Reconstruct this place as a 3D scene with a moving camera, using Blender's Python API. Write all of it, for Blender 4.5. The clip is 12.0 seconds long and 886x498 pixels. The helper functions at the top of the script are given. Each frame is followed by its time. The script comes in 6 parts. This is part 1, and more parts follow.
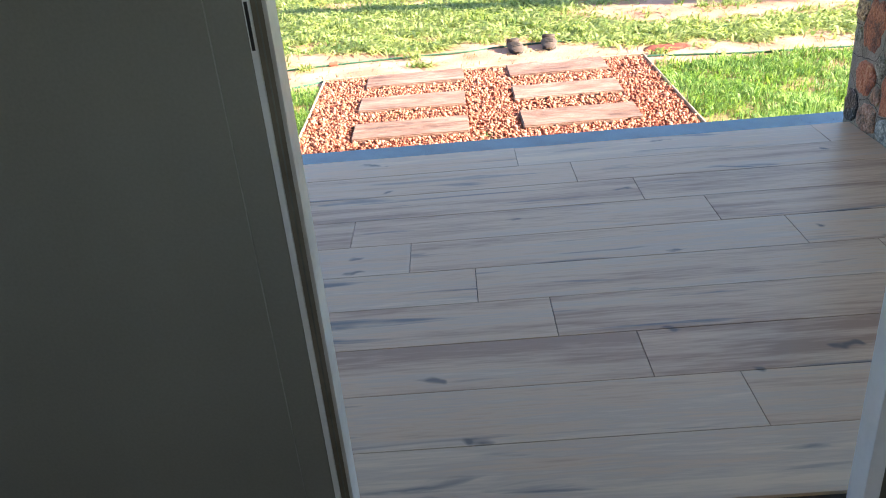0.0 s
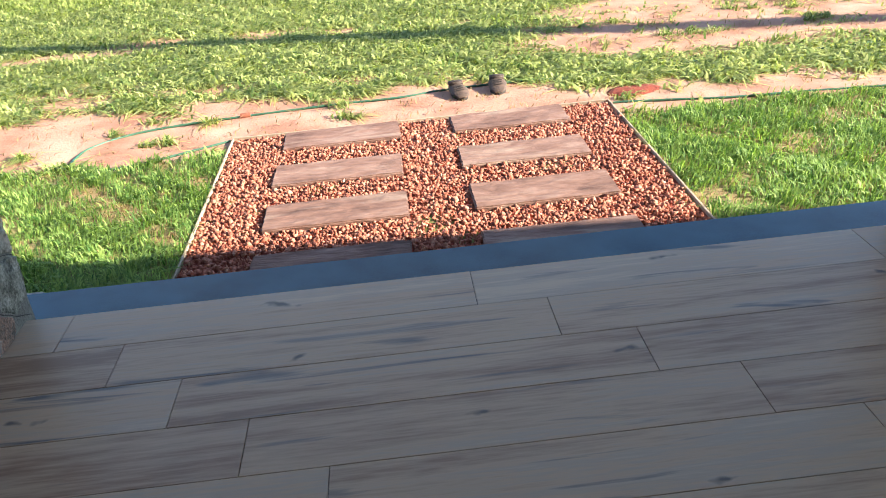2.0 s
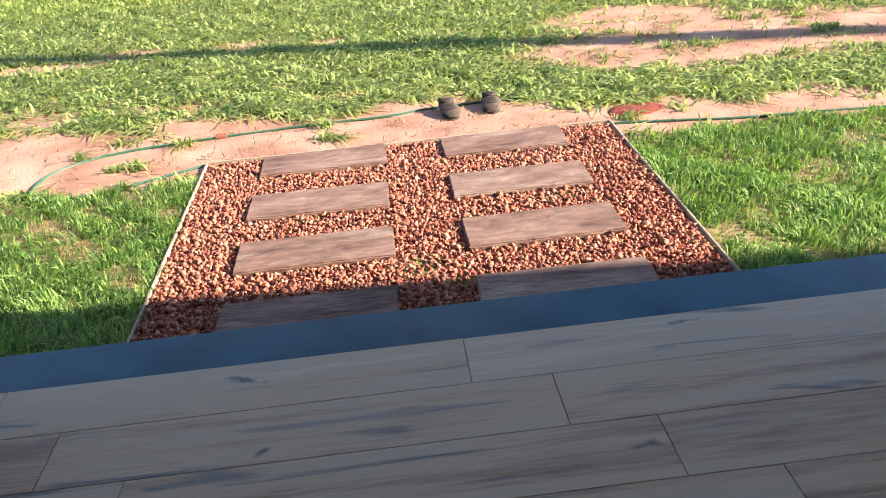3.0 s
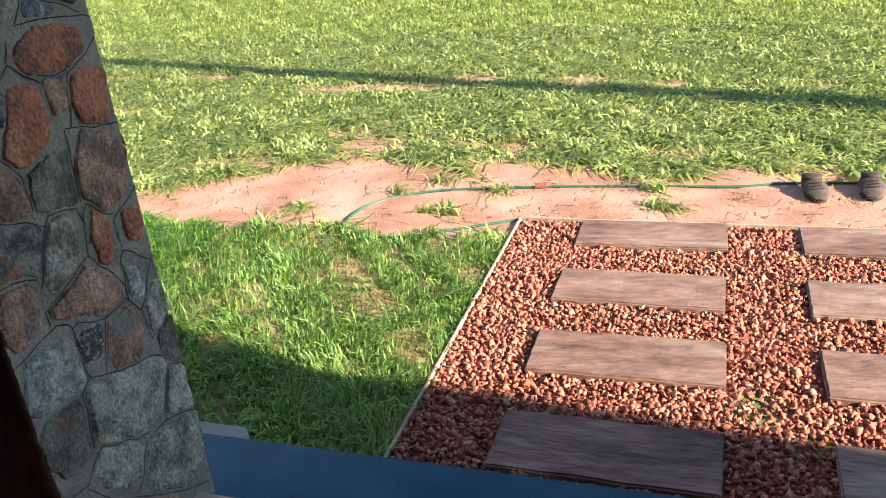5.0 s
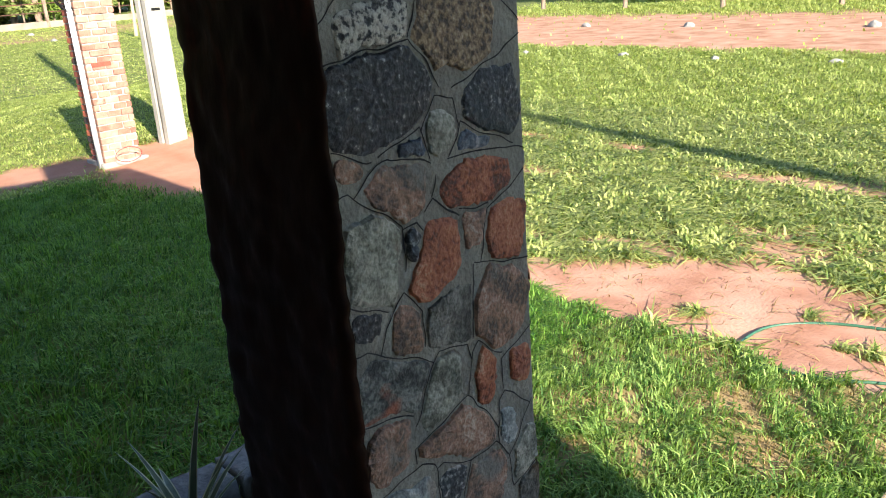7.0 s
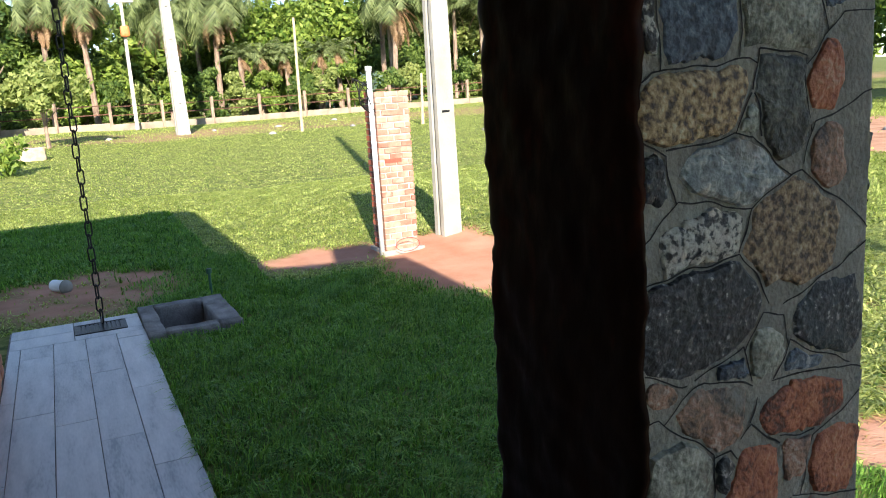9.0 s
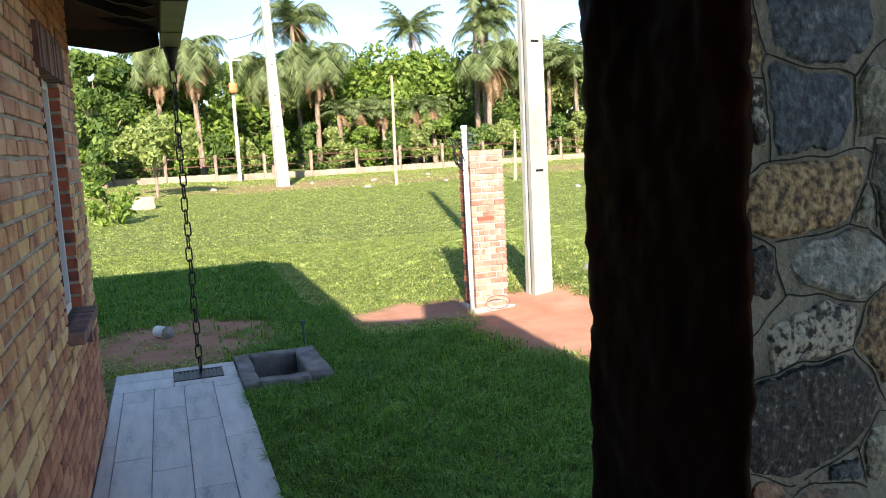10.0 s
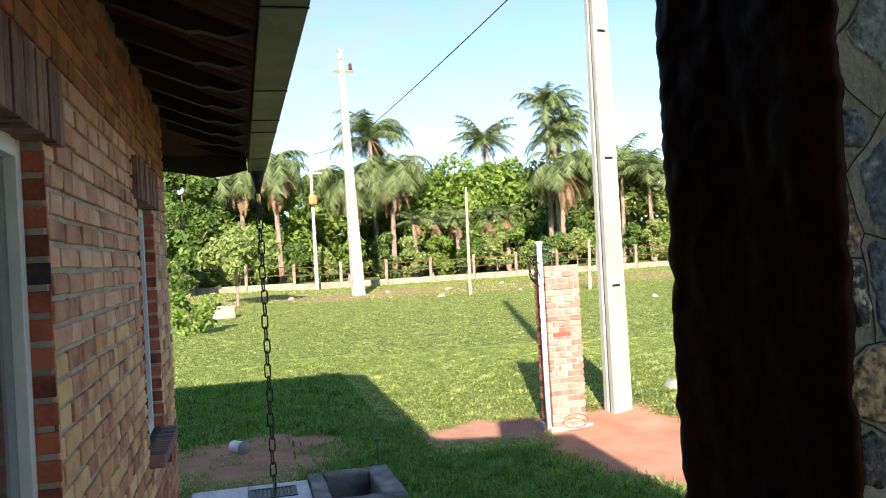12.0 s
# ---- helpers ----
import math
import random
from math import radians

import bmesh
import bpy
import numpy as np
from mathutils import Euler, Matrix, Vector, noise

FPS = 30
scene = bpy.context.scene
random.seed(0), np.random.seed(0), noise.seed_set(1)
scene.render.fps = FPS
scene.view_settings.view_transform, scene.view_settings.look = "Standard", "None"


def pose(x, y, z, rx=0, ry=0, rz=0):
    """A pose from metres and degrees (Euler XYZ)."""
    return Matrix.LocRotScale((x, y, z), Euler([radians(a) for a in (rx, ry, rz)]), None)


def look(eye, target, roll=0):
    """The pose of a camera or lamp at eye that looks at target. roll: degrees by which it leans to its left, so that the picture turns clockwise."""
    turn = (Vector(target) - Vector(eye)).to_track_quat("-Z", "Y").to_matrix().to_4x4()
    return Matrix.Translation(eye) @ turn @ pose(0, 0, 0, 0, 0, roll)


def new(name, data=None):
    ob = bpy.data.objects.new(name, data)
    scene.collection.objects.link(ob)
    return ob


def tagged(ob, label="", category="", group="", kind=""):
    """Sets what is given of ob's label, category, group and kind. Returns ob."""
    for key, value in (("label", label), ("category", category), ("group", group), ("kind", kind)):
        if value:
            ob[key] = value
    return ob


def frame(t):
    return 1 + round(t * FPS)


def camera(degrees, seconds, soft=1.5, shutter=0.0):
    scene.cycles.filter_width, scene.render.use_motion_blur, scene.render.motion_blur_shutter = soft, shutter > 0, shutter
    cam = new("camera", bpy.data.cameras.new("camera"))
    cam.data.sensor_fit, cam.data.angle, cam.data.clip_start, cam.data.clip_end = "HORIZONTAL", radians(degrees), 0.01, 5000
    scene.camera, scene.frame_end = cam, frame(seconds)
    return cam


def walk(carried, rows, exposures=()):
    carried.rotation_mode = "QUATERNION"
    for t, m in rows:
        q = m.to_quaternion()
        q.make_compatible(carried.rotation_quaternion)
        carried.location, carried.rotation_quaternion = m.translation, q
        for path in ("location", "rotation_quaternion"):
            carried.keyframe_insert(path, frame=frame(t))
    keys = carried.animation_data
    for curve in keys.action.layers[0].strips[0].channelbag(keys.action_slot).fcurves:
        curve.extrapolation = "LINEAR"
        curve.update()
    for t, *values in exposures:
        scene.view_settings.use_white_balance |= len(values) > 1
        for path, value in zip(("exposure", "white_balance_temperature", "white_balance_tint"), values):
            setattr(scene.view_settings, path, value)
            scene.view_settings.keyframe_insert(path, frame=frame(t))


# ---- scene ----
cam = camera(56.6, 12.0, soft=1.0)
PATH = [
    (0, (-0.212, -2.987, 1.191), (-0.277, -1.207, 0.281), -5.3),
    (0.5, (-0.241, -2.723, 1.206), (-0.268, -0.942, 0.296), -5.3),
    (1, (-0.201, -2.468, 1.208), (-0.18, -0.69, 0.292), -5.4),
    (1.5, (-0.15, -2.22, 1.231), (-0.093, -0.444, 0.312), -5.4),
    (2, (-0.168, -2.003, 1.23), (-0.094, -0.229, 0.309), -5.2),
    (2.5, (-0.136, -1.826, 1.223), (-0.042, -0.053, 0.3), -5.2),
    (2.7, (-0.124, -1.751, 1.228), (-0.025, 0.02, 0.304), -5.2),
    (4.3, (-0.18, -1.207, 1.256), (-0.331, 0.57, 0.35), -5.0),
    (4.5, (-0.169, -1.144, 1.273), (-0.416, 0.628, 0.379), -5.5),
    (5, (-0.221, -1.044, 1.265), (-0.845, 0.667, 0.438), -5.9),
    (5.5, (-0.292, -0.974, 1.287), (-1.127, 0.657, 0.486), -5.0),
    (6, (-0.331, -0.88, 1.317), (-1.352, 0.661, 0.552), -4.5),
    (6.5, (-0.331, -0.82, 1.346), (-1.561, 0.595, 0.649), -4.8),
    (7, (-0.398, -0.818, 1.384), (-1.799, 0.461, 0.749), -4.3),
    (7.5, (-0.459, -0.797, 1.418), (-1.946, 0.409, 0.841), -3.9),
    (7.7, (-0.47, -0.797, 1.439), (-1.999, 0.374, 0.901), -4.1),
    (9.3, (-0.532, -0.81, 1.551), (-2.357, -0.069, 1.2), -3.4),
    (9.5, (-0.523, -0.821, 1.551), (-2.369, -0.115, 1.247), -3.1),
    (10, (-0.528, -0.819, 1.586), (-2.409, -0.189, 1.331), -3.0),
    (10.5, (-0.53, -0.831, 1.61), (-2.431, -0.248, 1.398), -3.3),
    (11, (-0.526, -0.83, 1.647), (-2.447, -0.291, 1.508), -3.2),
    (11.5, (-0.535, -0.831, 1.659), (-2.469, -0.322, 1.605), -3.2),
    (12, (-0.536, -0.832, 1.674), (-2.478, -0.354, 1.687), -3.2),
]
walk(cam, [(t, look(eye, target, roll)) for t, eye, target, roll in PATH], exposures=[(0.0, 2.9), (1.0, 2.58), (2.7, 2.05), (5.0, 1.96), (7.5, 1.84), (9.5, 1.74), (12.0, 1.7)])

# ---- world and sun ----
SUN_AZ = math.atan2(-0.567, 2.18)
SUN_EL = math.atan2(1.0, math.hypot(2.18, 0.567))
world = bpy.data.worlds.new("sky")
scene.world = world
world.use_nodes = True
wn, wl = world.node_tree.nodes, world.node_tree.links
wn.clear()
w_out, w_bg = wn.new("ShaderNodeOutputWorld"), wn.new("ShaderNodeBackground")
w_sky = wn.new("ShaderNodeTexSky")
w_sky.sky_type, w_sky.sun_disc = "NISHITA", False
w_sky.sun_elevation, w_sky.sun_rotation = SUN_EL, math.pi / 2 - SUN_AZ
w_sky.air_density, w_sky.dust_density, w_sky.ozone_density, w_sky.altitude = 1.0, 0.0, 3.0, 3000.0
# thin high cloud streaks
w_co = wn.new("ShaderNodeTexCoord")
w_map = wn.new("ShaderNodeMapping")
w_map.inputs["Scale"].default_value = (1.2, 2.6, 7.0)
w_map.inputs["Rotation"].default_value = (0.12, 0.2, 0.4)
w_no = wn.new("ShaderNodeTexNoise")
w_no.inputs["Scale"].default_value, w_no.inputs["Detail"].default_value, w_no.inputs["Roughness"].default_value = 1.7, 7.0, 0.58
w_ra = wn.new("ShaderNodeValToRGB")
w_ra.color_ramp.elements[0].position, w_ra.color_ramp.elements[1].position = 0.47, 0.74
w_ra.color_ramp.elements[1].color = (0.8, 0.8, 0.8, 1)
w_mix = wn.new("ShaderNodeMix")
w_mix.data_type = "RGBA"
w_mix.inputs["B"].default_value = (2.3, 2.55, 3.05, 1)
wl.new(w_co.outputs["Generated"], w_map.inputs["Vector"])
wl.new(w_map.outputs["Vector"], w_no.inputs["Vector"])
wl.new(w_no.outputs["Fac"], w_ra.inputs["Fac"])
wl.new(w_ra.outputs["Color"], w_mix.inputs["Factor"])
w_tint = wn.new("ShaderNodeMix")
w_tint.data_type, w_tint.blend_type = "RGBA", "MULTIPLY"
w_tint.inputs["Factor"].default_value = 1.0
w_tint.inputs["B"].default_value = (1.07, 0.965, 0.87, 1)
wl.new(w_sky.outputs["Color"], w_tint.inputs["A"])
wl.new(w_tint.outputs["Result"], w_mix.inputs["A"])
wl.new(w_mix.outputs["Result"], w_bg.inputs["Color"])
wl.new(w_bg.outputs["Background"], w_out.inputs["Surface"])
w_bg.inputs["Strength"].default_value = 0.103
sun = new("sun", bpy.data.lights.new("sun", "SUN"))
sun.data.energy, sun.data.angle, sun.data.color = 4.4, radians(0.6), (1.0, 0.9, 0.76)
sun.matrix_world = look((30, -8, 12), (30 - 2.18, -8 + 0.567, 11))


# ---- materials ----
def mat(name, stops, scale=8.0, rough=0.7, bump=0.2, bump_scale=60.0, metal=0.0, stretch=(1, 1, 1), vary=0.0, island=False, spec=0.5, detail=6.0, hue=0.0, grain=0.35, coat=0.0, bump_dist=0.01, streak=None, knots=None):
    """A surface with colour from noise at two scales, fine relief and a change of tone from piece to piece."""
    m = bpy.data.materials.new(name)
    m.use_nodes = True
    n, l = m.node_tree.nodes, m.node_tree.links
    b = n["Principled BSDF"]
    b.inputs["Roughness"].default_value, b.inputs["Metallic"].default_value = rough, metal
    b.inputs["Specular IOR Level"].default_value = spec
    b.inputs["Coat Weight"].default_value = coat
    b.inputs["Coat Roughness"].default_value = 0.15
    co, mp = n.new("ShaderNodeTexCoord"), n.new("ShaderNodeMapping")
    mp.inputs["Scale"].default_value = stretch
    l.new(co.outputs["Object"], mp.inputs["Vector"])
    vec = mp.outputs["Vector"]
    if vary:
        info = n.new("ShaderNodeNewGeometry" if island else "ShaderNodeObjectInfo")
        rnd = info.outputs["Random Per Island" if island else "Random"]
        sh = n.new("ShaderNodeVectorMath")
        sh.operation = "MULTIPLY_ADD"
        sh.inputs[1].default_value = (1, 1, 1)
        mul = n.new("ShaderNodeMath")
        mul.operation = "MULTIPLY"
        mul.inputs[1].default_value = 37.0
        l.new(rnd, mul.inputs[0])
        l.new(vec, sh.inputs[0])
        l.new(mul.outputs[0], sh.inputs[2])
        vec = sh.outputs[0]
    big = n.new("ShaderNodeTexNoise")
    big.inputs["Scale"].default_value, big.inputs["Detail"].default_value = scale, detail
    small = n.new("ShaderNodeTexNoise")
    small.inputs["Scale"].default_value, small.inputs["Detail"].default_value = bump_scale, 4.0
    l.new(vec, big.inputs["Vector"])
    l.new(vec, small.inputs["Vector"])
    fac = n.new("ShaderNodeMath")
    fac.operation = "MULTIPLY_ADD"
    fac.inputs[1].default_value = grain
    l.new(small.outputs["Fac"], fac.inputs[0])
    off = n.new("ShaderNodeMath")
    off.operation = "ADD"
    off.inputs[1].default_value = -grain / 2
    l.new(big.outputs["Fac"], off.inputs[0])
    l.new(off.outputs[0], fac.inputs[2])
    out = fac.outputs[0]
    if vary:
        add = n.new("ShaderNodeMath")
        add.operation = "MULTIPLY_ADD"
        add.inputs[1].default_value = vary
        l.new(rnd, add.inputs[0])
        sub = n.new("ShaderNodeMath")
        sub.operation = "ADD"
        sub.inputs[1].default_value = -vary / 2
        l.new(out, sub.inputs[0])
        l.new(sub.outputs[0], add.inputs[2])
        out = add.outputs[0]
    ramp = n.new("ShaderNodeValToRGB")
    e = ramp.color_ramp.elements
    while len(e) < len(stops):
        e.new(0.5)
    for el, (p, c) in zip(e, stops):
        el.position, el.color = p, (*c, 1)
    l.new(out, ramp.inputs["Fac"])
    col = ramp.outputs["Color"]
    if streak:
        st, sr, sm = n.new("ShaderNodeTexNoise"), n.new("ShaderNodeValToRGB"), n.new("ShaderNodeMix")
        st.inputs["Scale"].default_value, st.inputs["Detail"].default_value, st.inputs["Distortion"].default_value = streak[0], 5.0, 0.6
        l.new(vec, st.inputs["Vector"])
        sr.color_ramp.elements[0].position, sr.color_ramp.elements[1].position = streak[1], streak[1] + 0.1
        l.new(st.outputs["Fac"], sr.inputs["Fac"])
        sm.data_type = "RGBA"
        sm.inputs["B"].default_value = (*streak[2], 1)
        l.new(sr.outputs["Color"], sm.inputs["Factor"])
        l.new(col, sm.inputs["A"])
        col = sm.outputs["Result"]
    if knots:
        kv, kr, km = n.new("ShaderNodeTexVoronoi"), n.new("ShaderNodeValToRGB"), n.new("ShaderNodeMix")
        kv.voronoi_dimensions = "2D"
        kv.inputs["Scale"].default_value = knots[0]
        kmap = n.new("ShaderNodeMapping")
        kmap.inputs["Scale"].default_value = (0.55, 1.3, 1.3)
        l.new(co.outputs["Object"], kmap.inputs["Vector"])
        kadd = n.new("ShaderNodeVectorMath")
        kadd.operation = "MULTIPLY_ADD"
        kadd.inputs[1].default_value = (0.12, 0.12, 0.12)
        kno = n.new("ShaderNodeTexNoise")
        kno.inputs["Scale"].default_value = 11.0
        l.new(co.outputs["Object"], kno.inputs["Vector"])
        l.new(kno.outputs["Color"], kadd.inputs[0])
        l.new(kmap.outputs["Vector"], kadd.inputs[2])
        l.new(kadd.outputs[0], kv.inputs["Vector"])
        kr.color_ramp.elements[0].position, kr.color_ramp.elements[1].position = knots[1] * 0.35, knots[1]
        kr.color_ramp.elements[0].color, kr.color_ramp.elements[1].color = (0.8, 0.8, 0.8, 1), (0, 0, 0, 1)
        l.new(kv.outputs["Distance"], kr.inputs["Fac"])
        km.data_type = "RGBA"
        km.inputs["B"].default_value = (*knots[2], 1)
        l.new(kr.outputs["Color"], km.inputs["Factor"])
        l.new(col, km.inputs["A"])
        col = km.outputs["Result"]
    l.new(col, b.inputs["Base Color"])
    if bump:
        bp = n.new("ShaderNodeBump")
        bp.inputs["Strength"].default_value, bp.inputs["Distance"].default_value = bump, bump_dist
        l.new(small.outputs["Fac"], bp.inputs["Height"])
        l.new(bp.outputs["Normal"], b.inputs["Normal"])
    return m


def two(a, b, lo=0.35, hi=0.65):
    return [(lo, a), (hi, b)]


M_TILE = mat("wood_look_porcelain", [(0.24, (0.36, 0.22, 0.14)), (0.38, (0.52, 0.35, 0.23)), (0.5, (0.62, 0.435, 0.285)), (0.62, (0.54, 0.41, 0.3)), (0.78, (0.68, 0.515, 0.35))], scale=1.5, rough=0.42, bump=0.05, bump_scale=11, stretch=(0.9, 11, 11), vary=0.26, spec=0.45, grain=0.42, detail=9.0, streak=(1.7, 0.62, (0.17, 0.155, 0.15)), knots=(2.3, 0.042, (0.075, 0.068, 0.07)))
M_GROUT = mat("dark_grout", two((0.035, 0.032, 0.03), (0.07, 0.065, 0.06)), scale=30, rough=0.9)
# the blue is the sky's reflection, put into the granite's base colour
M_SILL = mat("dark_granite_sky_in_colour", [(0.3, (0.012, 0.06, 0.1)), (0.7, (0.028, 0.11, 0.165))], scale=5, rough=0.16, bump=0.0, bump_scale=220, grain=0.7, spec=0.22)
M_CONC = mat("weathered_concrete", [(0.3, (0.095, 0.09, 0.085)), (0.7, (0.28, 0.265, 0.25))], scale=6, rough=0.9, bump=0.5, bump_scale=70)
M_POLE = mat("pale_cast_concrete", [(0.3, (0.255, 0.247, 0.224)), (0.7, (0.35, 0.34, 0.31))], scale=4, rough=0.85, bump=0.15, bump_scale=60)
M_SLAB = mat("moulded_brown_paver", [(0.25, (0.095, 0.047, 0.035)), (0.45, (0.2, 0.108, 0.08)), (0.58, (0.25, 0.142, 0.107)), (0.78, (0.32, 0.21, 0.165))], scale=3.2, rough=0.85, bump=0.9, bump_scale=16, stretch=(0.8, 2.4, 2.4), vary=0.12, grain=0.55, bump_dist=0.012, detail=9.0, streak=(2.4, 0.57, (0.34, 0.235, 0.18)))
M_GRAVEL = mat("red_brick_gravel", [(0.15, (0.18, 0.056, 0.035)), (0.42, (0.4, 0.132, 0.078)), (0.62, (0.5, 0.2, 0.125)), (0.85, (0.6, 0.32, 0.215))], scale=30, rough=0.9, bump=0.5, bump_scale=160, vary=0.5)
M_GRAVEL_I = mat("red_brick_gravel_pile", [(0.15, (0.18, 0.056, 0.035)), (0.42, (0.4, 0.132, 0.078)), (0.62, (0.5, 0.2, 0.125)), (0.85, (0.6, 0.32, 0.215))], scale=30, rough=0.9, bump=0.5, bump_scale=160, vary=0.5, island=True)
M_EDGE = mat("cream_edging", two((0.34, 0.26, 0.18), (0.5, 0.4, 0.29)), scale=9, rough=0.8)
M_MORTAR = mat("grey_mortar", [(0.3, (0.165, 0.16, 0.135)), (0.7, (0.3, 0.29, 0.245))], scale=14, rough=0.8, bump=0.6, bump_scale=120)
M_JOINT = mat("dark_joint_line", two((0.015, 0.015, 0.016), (0.04, 0.04, 0.042)), scale=20, rough=0.95)
M_TIMBER = mat("black_stained_timber", [(0.3, (0.008, 0.0045, 0.0035)), (0.52, (0.019, 0.009, 0.006)), (0.72, (0.065, 0.017, 0.01))], scale=1.6, rough=0.5, bump=0.22, bump_scale=22, stretch=(2, 2, 0.9), spec=0.035, bump_dist=0.006)
M_MORTAR_W = mat("brick_mortar", [(0.3, (0.3, 0.275, 0.25)), (0.7, (0.46, 0.43, 0.39))], scale=10, rough=0.92, bump=0.4, bump_scale=120)
BRICK = [(0.12, (0.16, 0.075, 0.06)), (0.3, (0.44, 0.19, 0.1)), (0.5, (0.6, 0.34, 0.16)), (0.72, (0.72, 0.49, 0.23)), (0.9, (0.68, 0.42, 0.27))]
PINKB = [(0.12, (0.2, 0.085, 0.06)), (0.35, (0.46, 0.21, 0.125)), (0.6, (0.6, 0.33, 0.2)), (0.85, (0.68, 0.44, 0.3))]
M_PINK = mat("pinkish_face_brick", PINKB, scale=7, rough=0.75, bump=0.35, bump_scale=70, vary=0.5)
M_PINK_I = mat("pinkish_face_brick_far", PINKB, scale=7, rough=0.75, bump=0.35, bump_scale=70, vary=0.5, island=True)
M_BRICK = mat("yellow_red_face_brick", BRICK, scale=7, rough=0.85, bump=0.35, bump_scale=70, vary=0.5)
M_BRICK_I = mat("yellow_red_face_brick_far", BRICK, scale=7, rough=0.85, bump=0.35, bump_scale=70, vary=0.5, island=True)
REDB = [(0.18, (0.035, 0.03, 0.033)), (0.34, (0.19, 0.05, 0.032)), (0.6, (0.42, 0.105, 0.055)), (0.85, (0.52, 0.16, 0.08))]
M_REDBRICK = mat("red_brick", REDB, scale=9, rough=0.8, bump=0.35, bump_scale=70, vary=0.6)
M_COLBRICK = mat("pale_red_brick", [(0.1, (0.2, 0.08, 0.055)), (0.4, (0.33, 0.165, 0.12)), (0.7, (0.39, 0.235, 0.175)), (0.9, (0.43, 0.3, 0.23))], scale=9, rough=0.9, bump=0.5, bump_scale=70, vary=0.5, streak=(9.0, 0.56, (0.37, 0.285, 0.225)))
M_WHITE = mat("white_coated_aluminium", two((0.72, 0.73, 0.74), (0.8, 0.81, 0.82)), scale=6, rough=0.4, bump=0.0)
M_LEAF_D = mat("grey_door_paint", two((0.21, 0.205, 0.182), (0.26, 0.255, 0.225)), scale=1.5, rough=0.55, bump=0.03, bump_scale=200)
M_WALLIN = mat("plastered_inner_wall", two((0.55, 0.54, 0.51), (0.62, 0.61, 0.58)), scale=2, rough=0.9, bump=0.05)
M_BLACK = mat("black_metal", two((0.012, 0.012, 0.012), (0.03, 0.03, 0.03)), scale=20, rough=0.45, metal=0.6)
M_CHAIN = mat("oxidised_iron_chain", two((0.012, 0.012, 0.012), (0.04, 0.034, 0.03)), scale=40, rough=0.55, metal=0.5)
M_GUTTER = mat("grey_green_gutter_sheet", two((0.1, 0.105, 0.085), (0.2, 0.205, 0.17)), scale=3, rough=0.5, metal=0.2, bump=0.05)
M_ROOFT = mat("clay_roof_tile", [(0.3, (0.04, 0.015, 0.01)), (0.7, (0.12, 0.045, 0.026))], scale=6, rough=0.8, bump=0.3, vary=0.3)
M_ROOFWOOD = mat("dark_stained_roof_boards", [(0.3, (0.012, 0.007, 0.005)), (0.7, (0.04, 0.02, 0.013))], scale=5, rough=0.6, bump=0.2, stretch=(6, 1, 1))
M_WALK = mat("pale_grey_wood_look_tile", [(0.2, (0.25, 0.265, 0.29)), (0.45, (0.44, 0.45, 0.46)), (0.8, (0.58, 0.58, 0.58))], scale=2.5, rough=0.4, bump=0.05, bump_scale=20, stretch=(1.0, 5, 5), vary=0.2, grain=0.4)
M_HOSE = mat("green_rubber_hose", two((0.025, 0.1, 0.06), (0.05, 0.15, 0.09)), scale=20, rough=0.45)
M_ORANGE = mat("orange_plastic", two((0.55, 0.12, 0.03), (0.7, 0.2, 0.06)), scale=20, rough=0.5)
M_BOOT = mat("worn_brown_leather", [(0.3, (0.04, 0.026, 0.019)), (0.7, (0.13, 0.085, 0.062))], scale=14, rough=0.75, bump=0.4, bump_scale=90)
M_SOLE = mat("dark_rubber_sole", two((0.015, 0.013, 0.012), (0.04, 0.035, 0.03)), scale=20, rough=0.8)
M_GASKET = mat("brown_grey_gasket", two((0.13, 0.115, 0.085), (0.2, 0.175, 0.13)), scale=6, rough=0.7)
M_GLASS = bpy.data.materials.new("window_glass")
M_GLASS.use_nodes = True
gb = M_GLASS.node_tree.nodes["Principled BSDF"]
gb.inputs["Base Color"].default_value, gb.inputs["Roughness"].default_value = (0.75, 0.82, 0.88, 1), 0.03
gb.inputs["Transmission Weight"].default_value, gb.inputs["IOR"].default_value = 1.0, 1.45


# ---- helpers for meshes ----
def box(bm, x0, y0, z0, x1, y1, z1, bev=0.0):
    r = bmesh.ops.create_cube(bm, size=1, matrix=Matrix.LocRotScale(((x0 + x1) / 2, (y0 + y1) / 2, (z0 + z1) / 2), None, (abs(x1 - x0), abs(y1 - y0), abs(z1 - z0))))
    if bev:
        es = list({e for v in r["verts"] for e in v.link_edges})
        bmesh.ops.bevel(bm, geom=es, offset=bev, segments=2, profile=0.6, affect="EDGES")
    return bm


def rod(bm, p, q, r0, r1=None, seg=10):
    p, q = Vector(p), Vector(q)
    r1 = r0 if r1 is None else r1
    d = q - p
    m = Matrix.Translation((p + q) / 2) @ d.to_track_quat("Z", "Y").to_matrix().to_4x4()
    bmesh.ops.create_cone(bm, cap_ends=True, segments=seg, radius1=r0, radius2=r1, depth=d.length, matrix=m)
    return bm


def part(name, bm, material, parent=None, label="", smooth=False):
    me = bpy.data.meshes.new(name)
    bm.to_mesh(me)
    bm.free()
    return part_of(name, me, material, parent, label, smooth)


def part_of(name, me, material, parent=None, label="", smooth=False):
    ob = new(name, me)
    if material and not me.materials:
        me.materials.append(material)
    if smooth:
        me.polygons.foreach_set("use_smooth", [True] * len(me.polygons))
    if parent:
        ob.parent = parent
    if label:
        ob["label"] = label
    return ob


